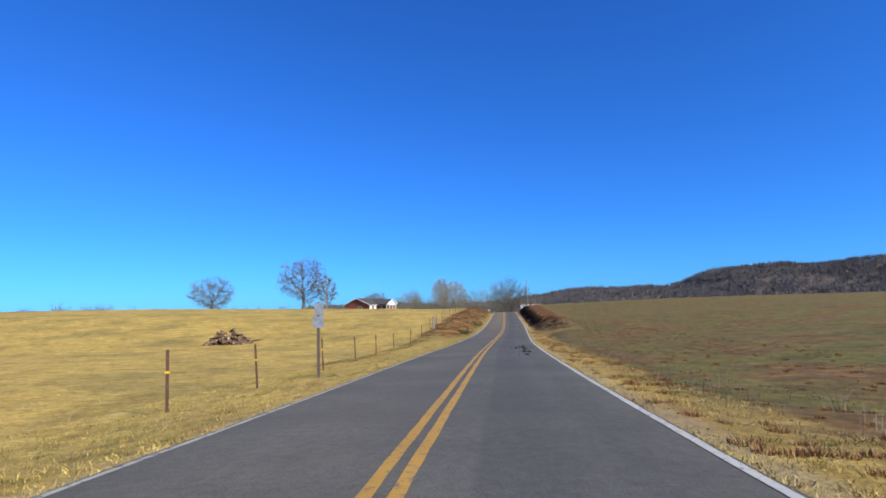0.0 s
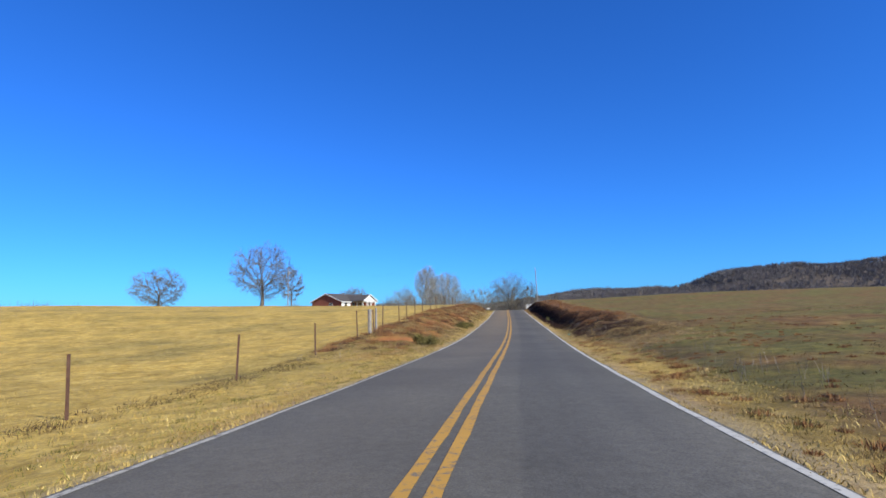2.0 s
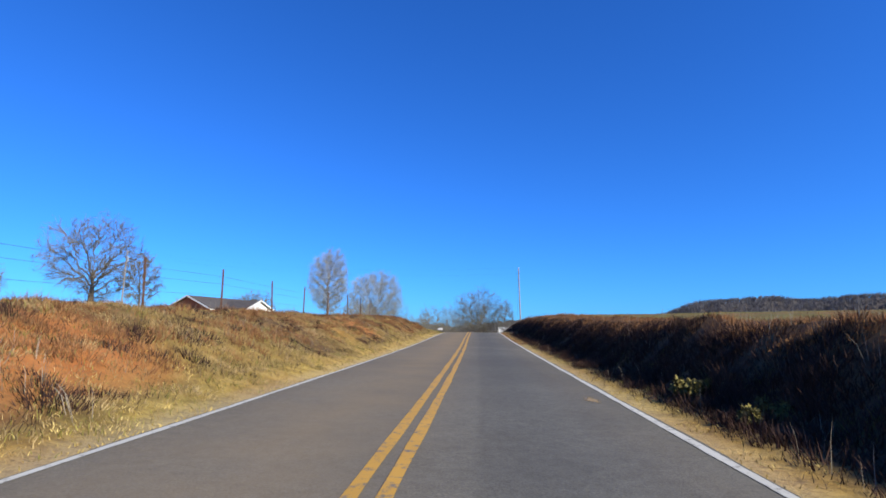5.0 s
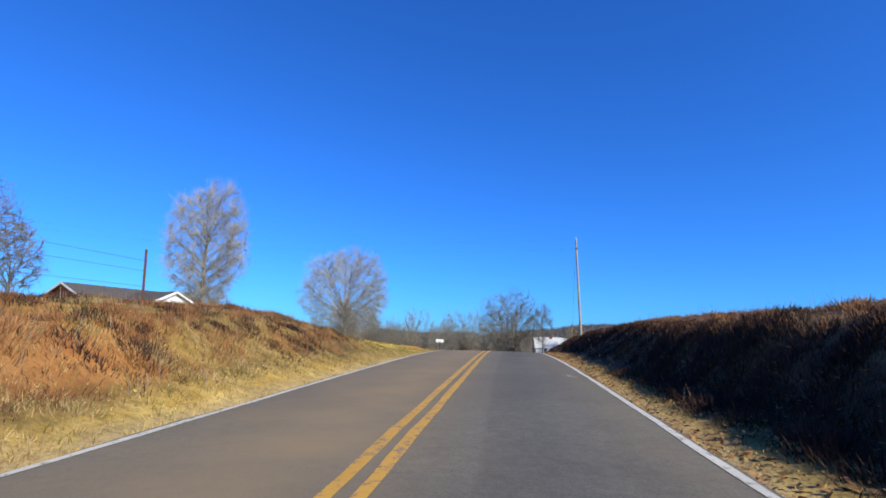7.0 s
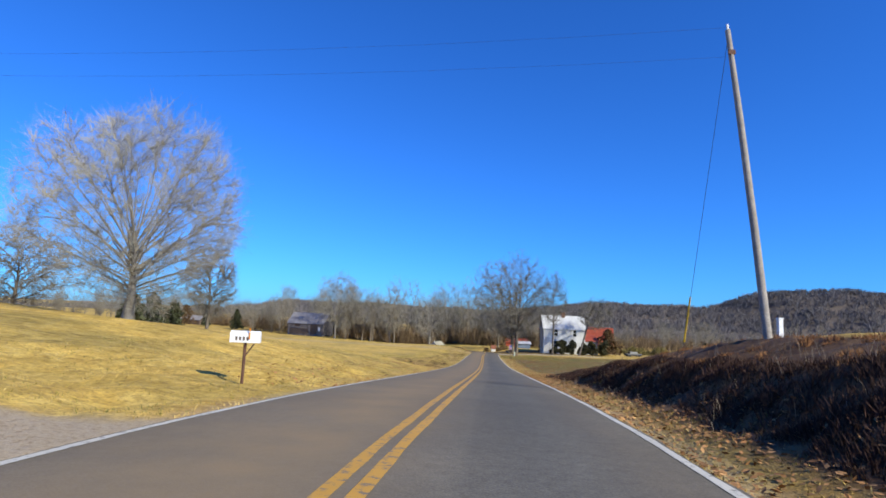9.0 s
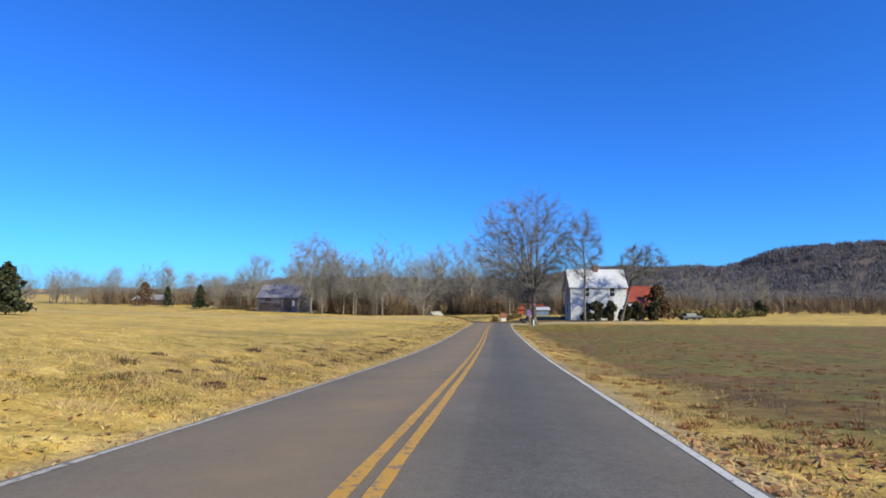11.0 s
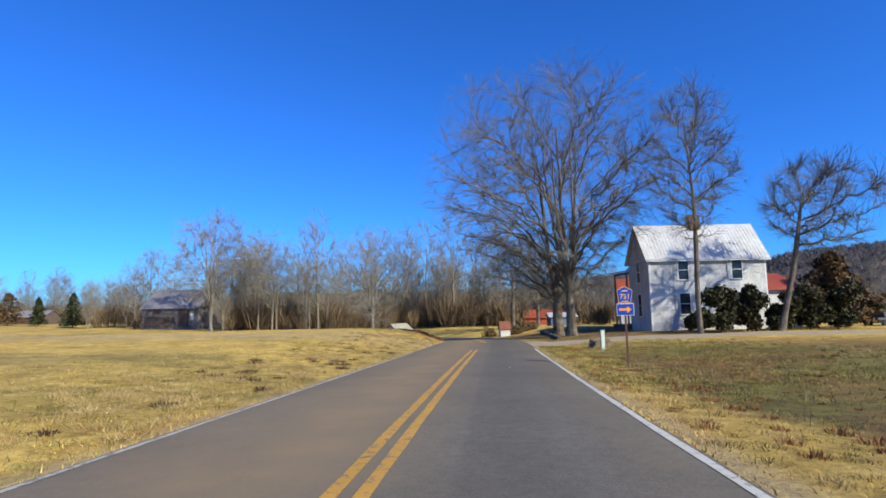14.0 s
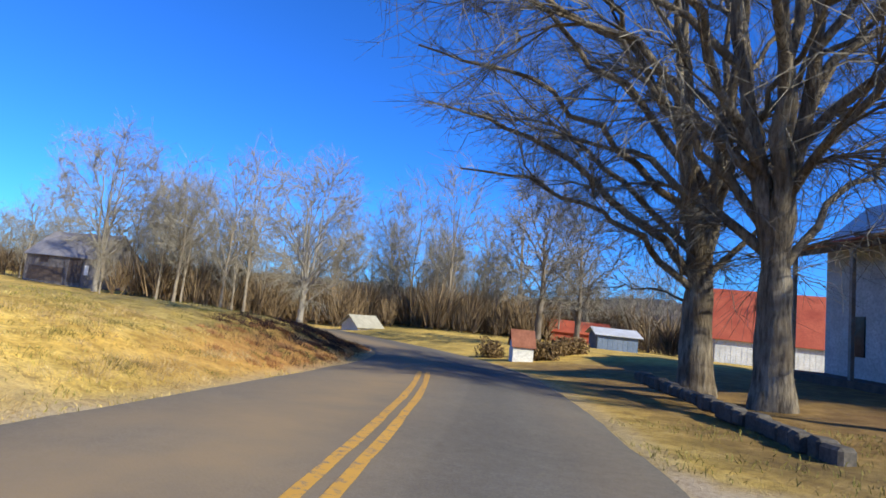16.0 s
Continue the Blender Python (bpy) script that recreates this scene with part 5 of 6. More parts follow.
# --- signs ---
rs = thing("road_sign", -4.55, 19.9, gz(-4.55, 19.9), 0.12, "back of two metal road signs on a wooden post", "road sign")
part("post", boxes((-0.05, 0.05, -0.05, 0.05, -0.4, 2.75)), WOOD_DARK, rs)
part("upper_plate", boxes((-0.13, 0.20, -0.075, -0.06, 2.26, 2.72)), GALV, rs, "bare grey metal back of a sign")
part("lower_plate", boxes((-0.19, 0.20, -0.075, -0.06, 1.80, 2.22)), GALV, rs, "bare grey metal back of a sign")
part("bolt", rod(((0, -0.09, 2.5), (0, -0.05, 2.5), 0.015, 0.015), ((0, -0.09, 2.15), (0, -0.05, 2.15), 0.015, 0.015)), STEEL, rs)

SIGN_BLUE = mat("sign_blue", (0.01, 0.045, 0.32), (0.015, 0.06, 0.38), 3, 20, 0.4, bumps=0)
SIGN_YELLOW = mat("sign_yellow", (0.75, 0.42, 0.02), (0.85, 0.5, 0.03), 3, 20, 0.4, bumps=0)
SIGN_ORANGE = mat("sign_orange", (0.80, 0.28, 0.015), (0.88, 0.34, 0.02), 3, 20, 0.4, bumps=0)
cs = thing("route_sign", 32.7, 269.4, gz(32.7, 269.4), 0.0, "blue pentagon county route sign above an orange arrow plate", "road sign")
part("post", boxes((-0.03, 0.03, -0.012, 0.012, -0.3, 2.45), (-0.012, 0.012, 0.012, 0.04, -0.3, 2.45)), STEEL, cs, "dark steel channel post")


def plate(pts, y0, y1):
    bm = bmesh.new()
    a = [bm.verts.new((x, y0, z)) for x, z in pts]
    c3 = [bm.verts.new((x, y1, z)) for x, z in pts]
    bm.faces.new(a), bm.faces.new(c3[::-1])
    n = len(pts)
    for i in range(n):
        bm.faces.new((a[i], c3[i], c3[(i + 1) % n], a[(i + 1) % n]))
    bmesh.ops.recalc_face_normals(bm, faces=bm.faces)
    return bm


pent = [(-0.18, 2.06), (0.18, 2.06), (0.235, 2.44), (0.0, 2.56), (-0.235, 2.44)]
shield = part("route_shield", plate(pent, -0.02, -0.014), SIGN_BLUE, cs, "blue pentagon shield")
cu = bpy.data.curves.new("number", "FONT")
cu.body, cu.size, cu.align_x, cu.extrude = "751", 0.22, "CENTER", 0.002
tmp = new("tmp", cu)
me = bpy.data.meshes.new_from_object(tmp)
bpy.data.objects.remove(tmp)
me.name = "number"
me.materials.clear()
me.materials.append(SIGN_YELLOW)
nb = new("number", me)
nb.location, nb.rotation_euler, nb.parent = (0, -0.024, 2.17), (radians(90), 0, 0), shield
part("caption_bar", boxes((-0.09, 0.09, -0.024, -0.0205, 2.41, 2.44)), SIGN_YELLOW, shield)
part("caption_bar", boxes((-0.1, 0.1, -0.024, -0.0205, 2.085, 2.11)), SIGN_YELLOW, shield)
part("rim", plate([(x * 1.07, (z - 2.3) * 1.07 + 2.3) for x, z in pent], -0.013, -0.009), SIGN_YELLOW, shield, "thin yellow rim")
arrow_plate = part("arrow_plate", boxes((-0.26, 0.26, -0.02, -0.014, 1.66, 2.01)), SIGN_BLUE, cs, "blue plate with an orange arrow")
part("rim", boxes((-0.275, 0.275, -0.013, -0.009, 1.645, 2.025)), WHITE, arrow_plate, "thin white rim")
part("arrow", plate([(-0.2, 1.80), (0.05, 1.80), (0.05, 1.73), (0.2, 1.835), (0.05, 1.94), (0.05, 1.87), (-0.2, 1.87)], -0.026, -0.021), SIGN_ORANGE, arrow_plate, "orange arrow")

mb = thing("mailbox", 15.25, 174.1, gz(15.25, 174.1), 0.15, "white metal mailbox on a rusty post", "mailbox")
part("post", rod(((0, 0, -0.3), (0, 0, 0.92), 0.035, 0.035), ((0, 0, 0.6), (0.2, 0, 0.9), 0.015, 0.015)), STEEL, mb)
bm = bmesh.new()
prof = [(-0.11, 0.92), (0.11, 0.92), (0.11, 1.08)] + [(0.11 * math.cos(a), 1.08 + 0.10 * math.sin(a)) for a in np.linspace(0.3, 2.84, 7)] + [(-0.11, 1.08)]
part("box", solid(prof, -0.32, 0.32), WHITE, mb, "white rounded metal box")
part("number_bar", boxes(*[(-0.2 + i * 0.08, -0.155 + i * 0.08, -0.115, -0.112, 0.97, 1.05) for i in range(4)]), WOOD_DARK, mb, "dark marks on the side")
part("flag", boxes((0.1, 0.12, -0.14, -0.12, 1.0, 1.25)), SIGN_ORANGE, mb)

# --- woodpile, dung, stump, marker ---
WB = (-26.4, 67.2)
rw = random.Random(4)
LOG = mat("cut_log", (0.11, 0.065, 0.04), (0.23, 0.145, 0.09), 4, 25, 0.9)
LOG_END = mat("log_end", (0.40, 0.27, 0.15), (0.52, 0.37, 0.22), 6, 30, 0.9)
wp = thing("woodpile", *WB, gz(*WB), 0.1, "heap of brown split logs and branches in a straw field", "woodpile")
for i in range(130):
    u, v2 = rw.uniform(-1, 1), rw.uniform(-1, 1)
    hmax = 1.9 * max(0.1, 1 - abs(u) ** 1.7) * max(0.2, 1 - 0.75 * v2 * v2)
    x, y_, z = u * 2.6, v2 * 1.3, 0.1 + (hmax - 0.1) * rw.uniform(0, 1) ** 0.8
    ln, r = rw.uniform(0.5, 1.2), rw.uniform(0.10, 0.21)
    a, e = rw.uniform(0, 6.28), rw.uniform(-0.45, 0.45)
    d = Vector((math.cos(a) * math.cos(e), math.sin(a) * math.cos(e), math.sin(e))) * ln / 2
    c0 = Vector((x, y_, z))
    lg = part("log", rod((tuple(c0 - d), tuple(c0 + d), r, r * 0.85), n=9), LOG, wp)
    part("cut_end", rod((tuple(c0 + d), tuple(c0 + d * 1.01), r * 0.78, r * 0.78), n=9), LOG_END, lg, "pale sawn end")
for i in range(5):
    part("branch", rod(((1.5 + i * 0.3, rw.uniform(-0.5, 0.5), 0.25), (3.4 + rw.uniform(0, 1), rw.uniform(-0.9, 0.9), 0.3 + rw.uniform(0, 0.3)), 0.05, 0.02), n=7), LOG, wp)


def blob(seed, r, h, material_name):
    bm = bmesh.new()
    bmesh.ops.create_icosphere(bm, subdivisions=3, radius=1)
    for v in bm.verts:
        k6 = 1 + 0.35 * noise.noise(v.co * 2.2 + Vector((seed, 0, 0))) + 0.2 * noise.noise(v.co * 6 + Vector((0, seed, 0)))
        v.co = Vector((v.co.x * r * k6, v.co.y * r * k6 * 0.75, max(v.co.z, -0.05) * h * k6))
    return bm


# dung dropped along the lane, with crumbs
for i, (off, y, r) in enumerate(((2.18, 24.9, 0.17), (2.34, 27.2, 0.10), (2.12, 27.8, 0.15), (2.21, 29.8, 0.13), (2.25, 31.8, 0.24), (1.76, 31.8, 0.11), (2.2, 33.6, 0.12), (2.26, 34.6, 0.1))):
    x = float(road_x(y)) + off
    t = thing("dung_heap", x, y, float(road_z(y)) - 0.012 * off, rw.uniform(0, 3), "dark trampled dung dropped on asphalt", "dung", "dung along the lane")
    part("pat", blob(i * 3.7, 0.72 * r, 0.05, ""), DUNG, t)
    for k7 in range(7):
        a, q = rw.uniform(0, 6.28), rw.uniform(1.2, 2.6) * r
        bm = blob(i * 5 + k7, rw.uniform(0.015, 0.05), 0.02, "")
        bmesh.ops.translate(bm, verts=bm.verts, vec=(q * math.cos(a), q * math.sin(a), 0))
        part("crumb", bm, DUNG, t)


def dab_paint(name, col):
    """A thin stain that fades out towards the rim of its patch."""
    m, nt, b, geo = base(name, 0.9)
    core = nt.nodes.new("ShaderNodeAttribute")
    core.attribute_name = "core"
    grain = noise_node(nt, geo.outputs["Position"], 14, 6, 0.75)
    add_ = nt.nodes.new("ShaderNodeMath")
    add_.operation = "MULTIPLY_ADD"
    nt.links.new(grain, add_.inputs[0])
    add_.inputs[1].default_value = 1.1
    nt.links.new(core.outputs["Fac"], add_.inputs[2])
    nt.links.new(ramp(nt, grain, [(0.3, tuple(v * 0.75 for v in col)), (0.7, col)]), b.inputs["Base Color"])
    nt.links.new(ramp(nt, add_.outputs[0], [(0.62, (0,) * 3), (1.0, (0.8,) * 3)]), b.inputs["Alpha"])
    return m


MARK_PALE = dab_paint("pale_survey_paint", (0.40, 0.38, 0.33))


def road_dab(name, y, off, pieces, material, label):
    """Thin marks on the road: pieces of (along, across, length, width)."""
    x0 = float(road_x(y)) + off
    t = thing(name, x0, y, float(road_z(y + off * float(road_x(y + 1) - road_x(y)))) - 0.012 * abs(off) + 0.007, -math.atan2(float(road_x(y + 1) - road_x(y)), 1), label, "road mark")
    sl2 = float(road_z(y + 1) - road_z(y))
    t.rotation_euler[0] = math.atan(sl2)
    for u, v2, l2, w2 in pieces:
        rim = [(v2 + w2 / 2 * math.cos(q3) * rw.uniform(0.8, 1.15), u + l2 / 2 * math.sin(q3) * rw.uniform(0.85, 1.15), 0) for q3 in np.arange(16) * math.tau / 16]
        link_mesh("dab", [(v2, u, 0)] + rim, [(0, i + 1, (i + 1) % 16 + 1) for i in range(16)], material, t, {"core": [0.75] + [0.0] * 16})


SPRAY = dab_paint("white_spray_paint", (0.46, 0.44, 0.40))
mark = thing("survey_mark", 19.02, 140.35, 0, 0, "hooked white survey mark sprayed on asphalt", "road mark")
for line in (((18.87, 140.53), (18.93, 140.66), (19.03, 140.72), (19.12, 140.68), (19.20, 140.60)), ((19.00, 140.72), (19.01, 140.5), (19.02, 140.25), (19.02, 139.99)), ((18.87, 140.02), (18.95, 139.98), (19.03, 139.99), (19.11, 140.06), (19.16, 140.19))):
    V, core = [], []
    for j, (x, y) in enumerate(line):
        dx, dy = line[min(j + 1, len(line) - 1)][0] - line[max(j - 1, 0)][0], line[min(j + 1, len(line) - 1)][1] - line[max(j - 1, 0)][1]
        for q in (-1, 0, 1):
            w2 = q * 0.042 / math.hypot(dx, dy)
            V.append((x - dy * w2 - 19.02, y + dx * w2 - 140.35, float(road_z(y + 0.115 * (x - float(road_x(y))))) - 0.012 * abs(x - float(road_x(y))) + 0.008))
            core.append(0.9 if q == 0 and 0 < j < len(line) - 1 else 0.35 if q == 0 else 0.1)
    link_mesh("stroke", V, [(3 * j + c, 3 * j + c + 1, 3 * j + c + 4, 3 * j + c + 3) for j in range(len(line) - 1) for c in (0, 1)], SPRAY, mark, {"core": core})
TAN_PATCH = dab_paint("tan_dust_patch", (0.34, 0.24, 0.13))
road_dab("dust_patch", 66.5, 2.55, ((0, 0, 0.9, 0.3), (0.7, 0.2, 0.6, 0.22), (0.3, -0.28, 0.5, 0.16)), TAN_PATCH, "tan patch of dried mud on asphalt")
road_dab("dust_patch", 98.9, 2.7, ((0, 0, 0.9, 0.28),), TAN_PATCH, "tan patch of dried mud on asphalt")
road_dab("paint_dab", 268.6, 1.56, ((0, 0, 0.36, 0.16),), MARK_PALE, "pale dab of paint on asphalt")
road_dab("paint_dab", 273.0, 1.58, ((0, 0, 0.3, 0.13),), MARK_PALE, "pale dab of paint on asphalt")

mk = thing("marker_post", 34.87, 280.0, gz(34.87, 280.0), 0.1, "pale green plastic utility marker on the verge", "post")
PALE_GREEN = mat("pale_green", (0.50, 0.58, 0.46), (0.60, 0.66, 0.54), 3, 20, 0.6, bumps=0)
part("body", boxes((-0.09, 0.09, -0.07, 0.07, -0.2, 0.92)), PALE_GREEN, mk)
part("cap", boxes((-0.1, 0.1, -0.08, 0.08, 0.92, 0.98)), PALE_GREEN, mk)
WOOD_STUMP = mat("rotting_stump", (0.13, 0.085, 0.055), (0.27, 0.19, 0.125), 5, 25, 0.9, bumps=0.8, dist=0.03)
st = thing("tree_stump", 35.4, 282.4, gz(35.4, 282.4), 0, "broad weathered tree stump beside a gravel drive", "stump")
bm = rod(((0, 0, -0.1), (0, 0, 0.44), 0.44, 0.36), n=22)
bmesh.ops.subdivide_edges(bm, edges=bm.edges, cuts=2)
for v in bm.verts:
    a = math.atan2(v.co.y, v.co.x)
    k6 = 1 + 0.16 * math.sin(a * 5) + 0.08 * math.sin(a * 11 + 1)
    v.co.x, v.co.y, v.co.z = v.co.x * k6 * 1.3, v.co.y * k6, v.co.z + (0.08 * math.sin(a * 3) if v.co.z > 0.3 else 0)
part("trunk", bm, WOOD_STUMP, st)
for i in range(5):
    a = i * 1.3
    part("root", rod(((0.4 * math.cos(a), 0.35 * math.sin(a), 0.15), (0.75 * math.cos(a), 0.65 * math.sin(a), -0.05), 0.14, 0.04), n=8), WOOD_STUMP, st)

# low stone edging in front of the maples, its shaded side put into the colour
STONE_SHADE = mat("edging_stone_shade", (0.055, 0.048, 0.038), (0.125, 0.108, 0.088), 3, 25, 0.9)
wall_t = thing("stone_edging", 35.6, 295.2, gz(35.6, 295.2), 0, "low line of field stones under maples, coloured dark for shade", "stone edging")
for i in range(26):
    y = i * 0.36
    x = 0.02 * y + rw.uniform(-0.05, 0.05)
    bm = bmesh.new()
    bmesh.ops.create_cube(bm, size=1, matrix=Matrix.Translation((x, y, 0.10)) @ Matrix.Rotation(rw.uniform(-0.3, 0.3), 4, "Z") @ Matrix.Diagonal((0.32, 0.36, rw.uniform(0.24, 0.36), 1)))
    bmesh.ops.bevel(bm, geom=bm.edges[:], offset=0.05, segments=1, affect="EDGES")
    part("stone", bm, STONE_SHADE, wall_t)

car = thing("parked_car", 69, 304.5, gz(69, 304.5), 0.2, "dark parked car beyond a winter field", "car")
DARK_PAINT = mat("dark_car_paint", (0.015, 0.016, 0.02), (0.03, 0.03, 0.035), 2, 20, 0.5, bumps=0)
part("body", solid([(-0.8, 0.3), (0.8, 0.3), (0.82, 0.6), (0.75, 0.8), (-0.75, 0.8), (-0.82, 0.6)], -2.1, 2.1), DARK_PAINT, car)
part("cabin", solid([(-0.7, 0.8), (0.7, 0.8), (0.55, 1.3), (-0.55, 1.3)], -1.2, 0.9), mat("tinted_glass", (0.015, 0.016, 0.02), (0.025, 0.027, 0.03), 1, 5, 0.4, bumps=0), car)
for x in (-1.35, 1.35):
    for y in (-0.75, 0.75):
        part("wheel", rod(((x, y - 0.1, 0.32), (x, y + 0.1, 0.32), 0.32, 0.32), n=14), CABLE, car)
can = thing("litter", float(road_x(71.2)) + RIGHT_EDGE + 0.9, 71.2, gz(float(road_x(71.2)) + RIGHT_EDGE + 0.9, 71.2), 0.7, "green plastic bottle lying on the verge", "litter")
part("bottle", rod(((-0.1, 0, 0.045), (0.08, 0, 0.045), 0.04, 0.04), ((0.08, 0, 0.045), (0.14, 0, 0.045), 0.04, 0.015)), mat("green_plastic", (0.02, 0.2, 0.16), (0.03, 0.28, 0.22), 3, 20, 0.3, bumps=0), can)

# ---- grass, weeds and leaves ----


def blades(name, x, y, h, w, material, label, per=4, spread=0.10, lean=0.5, seed=1):
    """Tufts of blades, each blade a bent strip of two triangles and a tip."""
    rng = np.random.default_rng(seed)
    x, y, h = np.repeat(x, per), np.repeat(y, per), np.repeat(h, per)
    n = len(x)
    x, y = x + rng.normal(0, spread, n), y + rng.normal(0, spread, n)
    h = h * rng.uniform(0.5, 1.15, n)
    z = ground_z(x, y) - 0.02
    q, q2 = rng.uniform(0, 6.283, n), rng.uniform(0, 6.283, n)
    l = h * lean * rng.uniform(0.1, 1.0, n)
    wx, wy = w * np.cos(q), w * np.sin(q)
    b0 = np.stack([x - wx, y - wy, z], 1)
    b1 = np.stack([x + wx, y + wy, z], 1)
    m0 = np.stack([x - wx * 0.7 + 0.35 * l * np.cos(q2), y - wy * 0.7 + 0.35 * l * np.sin(q2), z + h * 0.6], 1)
    m1 = np.stack([x + wx * 0.7 + 0.35 * l * np.cos(q2), y + wy * 0.7 + 0.35 * l * np.sin(q2), z + h * 0.6], 1)
    tp = np.stack([x + l * np.cos(q2), y + l * np.sin(q2), z + h], 1)
    V = np.stack([b0, b1, m1, m0, tp], 1).reshape(-1, 3)
    o = np.arange(n)[:, None] * 5
    me = bpy.data.meshes.new(name)
    F4, F3 = (o + np.array([0, 1, 2, 3])), (o + np.array([3, 2, 4]))
    me.from_pydata(V.tolist(), [], F4.tolist() + F3.tolist())
    me.materials.append(material)
    return tagged(new(name, me), label, "grass", kind="stuff")


def spots(n, y0, y1, d0, d1, side, seed, power=1.0, clump=0.0, keep=None):
    rng = np.random.default_rng(seed)
    y = rng.uniform(y0, y1, n)
    d = d0 + (d1 - d0) * rng.uniform(0, 1, n) ** power
    x = road_x(y) + np.where(side < 0, -LEFT_EDGE - d, RIGHT_EDGE + d)
    ok = np.ones(n, bool)
    if clump:
        ok &= wobble(x, y, clump) + 0.6 * wobble(x + 7, y, clump * 0.4) > rng.uniform(-0.9, 0.5, n)
    # drives and the bare clay stay open
    if side < 0:
        ok &= np.hypot(d - 3.4, (y - 66.9) * 0.8) > 1.15
        ok &= ~((np.abs(y - DRIVE_Y - d * 0.28) < 1.6 + np.clip(5 - d, 0, 5) * 0.45) & (d < 34))
    else:
        ok &= ~((np.abs(y - 289 - d * 0.05) < 2.6 + np.clip(4 - d, 0, 4) * 0.6) & (d < 24))
    return x[ok], y[ok]


STRAW = mat("straw_blade", (0.40, 0.27, 0.07), (0.64, 0.48, 0.175), 0.5, 3, 0.85, bumps=0, islands=0.4)
STRAW_GREEN = mat("greenish_blade", (0.15, 0.14, 0.03), (0.31, 0.255, 0.06), 0.5, 3, 0.85, bumps=0, islands=0.4)
# brown stalks, with the right bank's shade put into their colour
WEED_BROWN_SHADE = mat("weed_stalk_shade", (0.036, 0.018, 0.010), (0.095, 0.054, 0.026), 0.6, 3, 0.9, bumps=0, islands=0.5)
WEED_RED = mat("red_sedge", (0.24, 0.105, 0.042), (0.39, 0.205, 0.085), 0.6, 3, 0.9, bumps=0, islands=0.4)
WEED_TAN = mat("tan_weed", (0.30, 0.20, 0.08), (0.48, 0.34, 0.15), 0.6, 3, 0.9, bumps=0, islands=0.4)
DEAD_GREY = mat("grey_stalk", (0.20, 0.165, 0.12), (0.36, 0.30, 0.23), 0.6, 3, 0.9, bumps=0, islands=0.4)
CROP_BLADE = mat("crop_stubble", (0.18, 0.10, 0.034), (0.13, 0.115, 0.028), 0.18, 3, 0.9, bumps=0, islands=0.5)


def cover(name, plan, h, w, material, label, seed, per=4, lean=0.6, spread=0.1):
    xs, ys2, hs = [], [], []
    r7 = np.random.default_rng(seed)
    for i, (n, y0, y1, d0, d1, side, power, clump, hk) in enumerate(plan):
        x, y = spots(n, y0, y1, d0, d1, side, seed + i, power, clump)
        xs.append(x), ys2.append(y), hs.append(np.full(len(x), h * hk))
    blades(name, np.concatenate(xs), np.concatenate(ys2), np.concatenate(hs) * r7.uniform(0.6, 1.2, sum(map(len, xs))), w, material, label, per, spread, lean, seed)


cover("dry_grass", [(11000, -2, 60, 0.06, 6, -1, 1.6, 1.5, 0.75), (7000, 56, 150, 0.06, 2.2, -1, 1.2, 1.3, 0.75), (3000, 56, 150, 2, 8, -1, 1, 1.3, 0.8), (5000, 150, 215, 0.08, 8, -1, 1.5, 1.5, 0.8), (11000, 205, 300, 0.06, 7, -1, 1.6, 1.5, 0.8),
                    (8500, -2, 72, 0.06, 2.2, 1, 1.4, 1.2, 0.7), (7000, 66, 200, 0.06, 1.3, 1, 1, 1.0, 0.6), (9000, 196, 292, 0.06, 3.1, 1, 1.5, 1.3, 0.7), (5000, 262, 292, 1, 14, 1, 1.2, 1.6, 0.8)],
      0.10, 0.008, STRAW, "dry straw-coloured roadside grass", 500, per=4, lean=1.5, spread=0.08)
cover("green_grass", [(3500, -2, 60, 0.2, 6, -1, 1.2, 2.5, 1), (4000, 150, 215, 0.3, 9, -1, 1.2, 2.5, 0.7), (9000, 147, 164, 0.5, 9, -1, 1.1, 2.2, 0.8), (1800, 264, 291, 0.5, 9, 1, 1.1, 1.1, 1.9), (8000, 215, 312, 0.3, 9, -1, 1.2, 2.5, 1), (7000, 262, 298, 0.3, 12, 1, 1.2, 2.0, 1.1), (5500, 60, 156, 0.4, 5.5, -1, 1, 1.8, 1.3)],
      0.10, 0.007, STRAW_GREEN, "fading green roadside grass", 540, per=5, lean=1.3)
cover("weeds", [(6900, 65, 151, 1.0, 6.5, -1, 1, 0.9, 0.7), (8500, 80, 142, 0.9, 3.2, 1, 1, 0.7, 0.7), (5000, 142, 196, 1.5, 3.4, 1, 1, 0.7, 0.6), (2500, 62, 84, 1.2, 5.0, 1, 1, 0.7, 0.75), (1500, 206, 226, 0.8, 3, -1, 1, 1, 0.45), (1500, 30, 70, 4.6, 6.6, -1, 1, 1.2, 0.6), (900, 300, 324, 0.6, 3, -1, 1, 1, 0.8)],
      0.22, 0.006, WEED_BROWN_SHADE, "tangled brown weeds on the road banks", 560, per=6, lean=1.5, spread=0.14)
cover("tan_weeds", [(7500, 58, 150, 0.6, 5.5, -1, 1.2, 0.8, 1), (2600, 56, 77, 0.8, 6.0, 1, 1, 0.8, 1)], 0.12, 0.006, WEED_TAN, "matted tan weeds on the road bank", 570, per=6, lean=1.4, spread=0.13)
cover("red_sedge", [(7900, 62, 150, 1.8, 6.5, -1, 1, 2.2, 0.8), (4200, 72, 150, 2.7, 6.5, 1, 1.3, 0.9, 1), (1000, 150, 192, 3.0, 6.5, 1, 1.3, 0.9, 0.7)], 0.15, 0.006, WEED_RED, "rust-red broomsedge on the bank tops", 580, per=6, lean=1.2, spread=0.12)
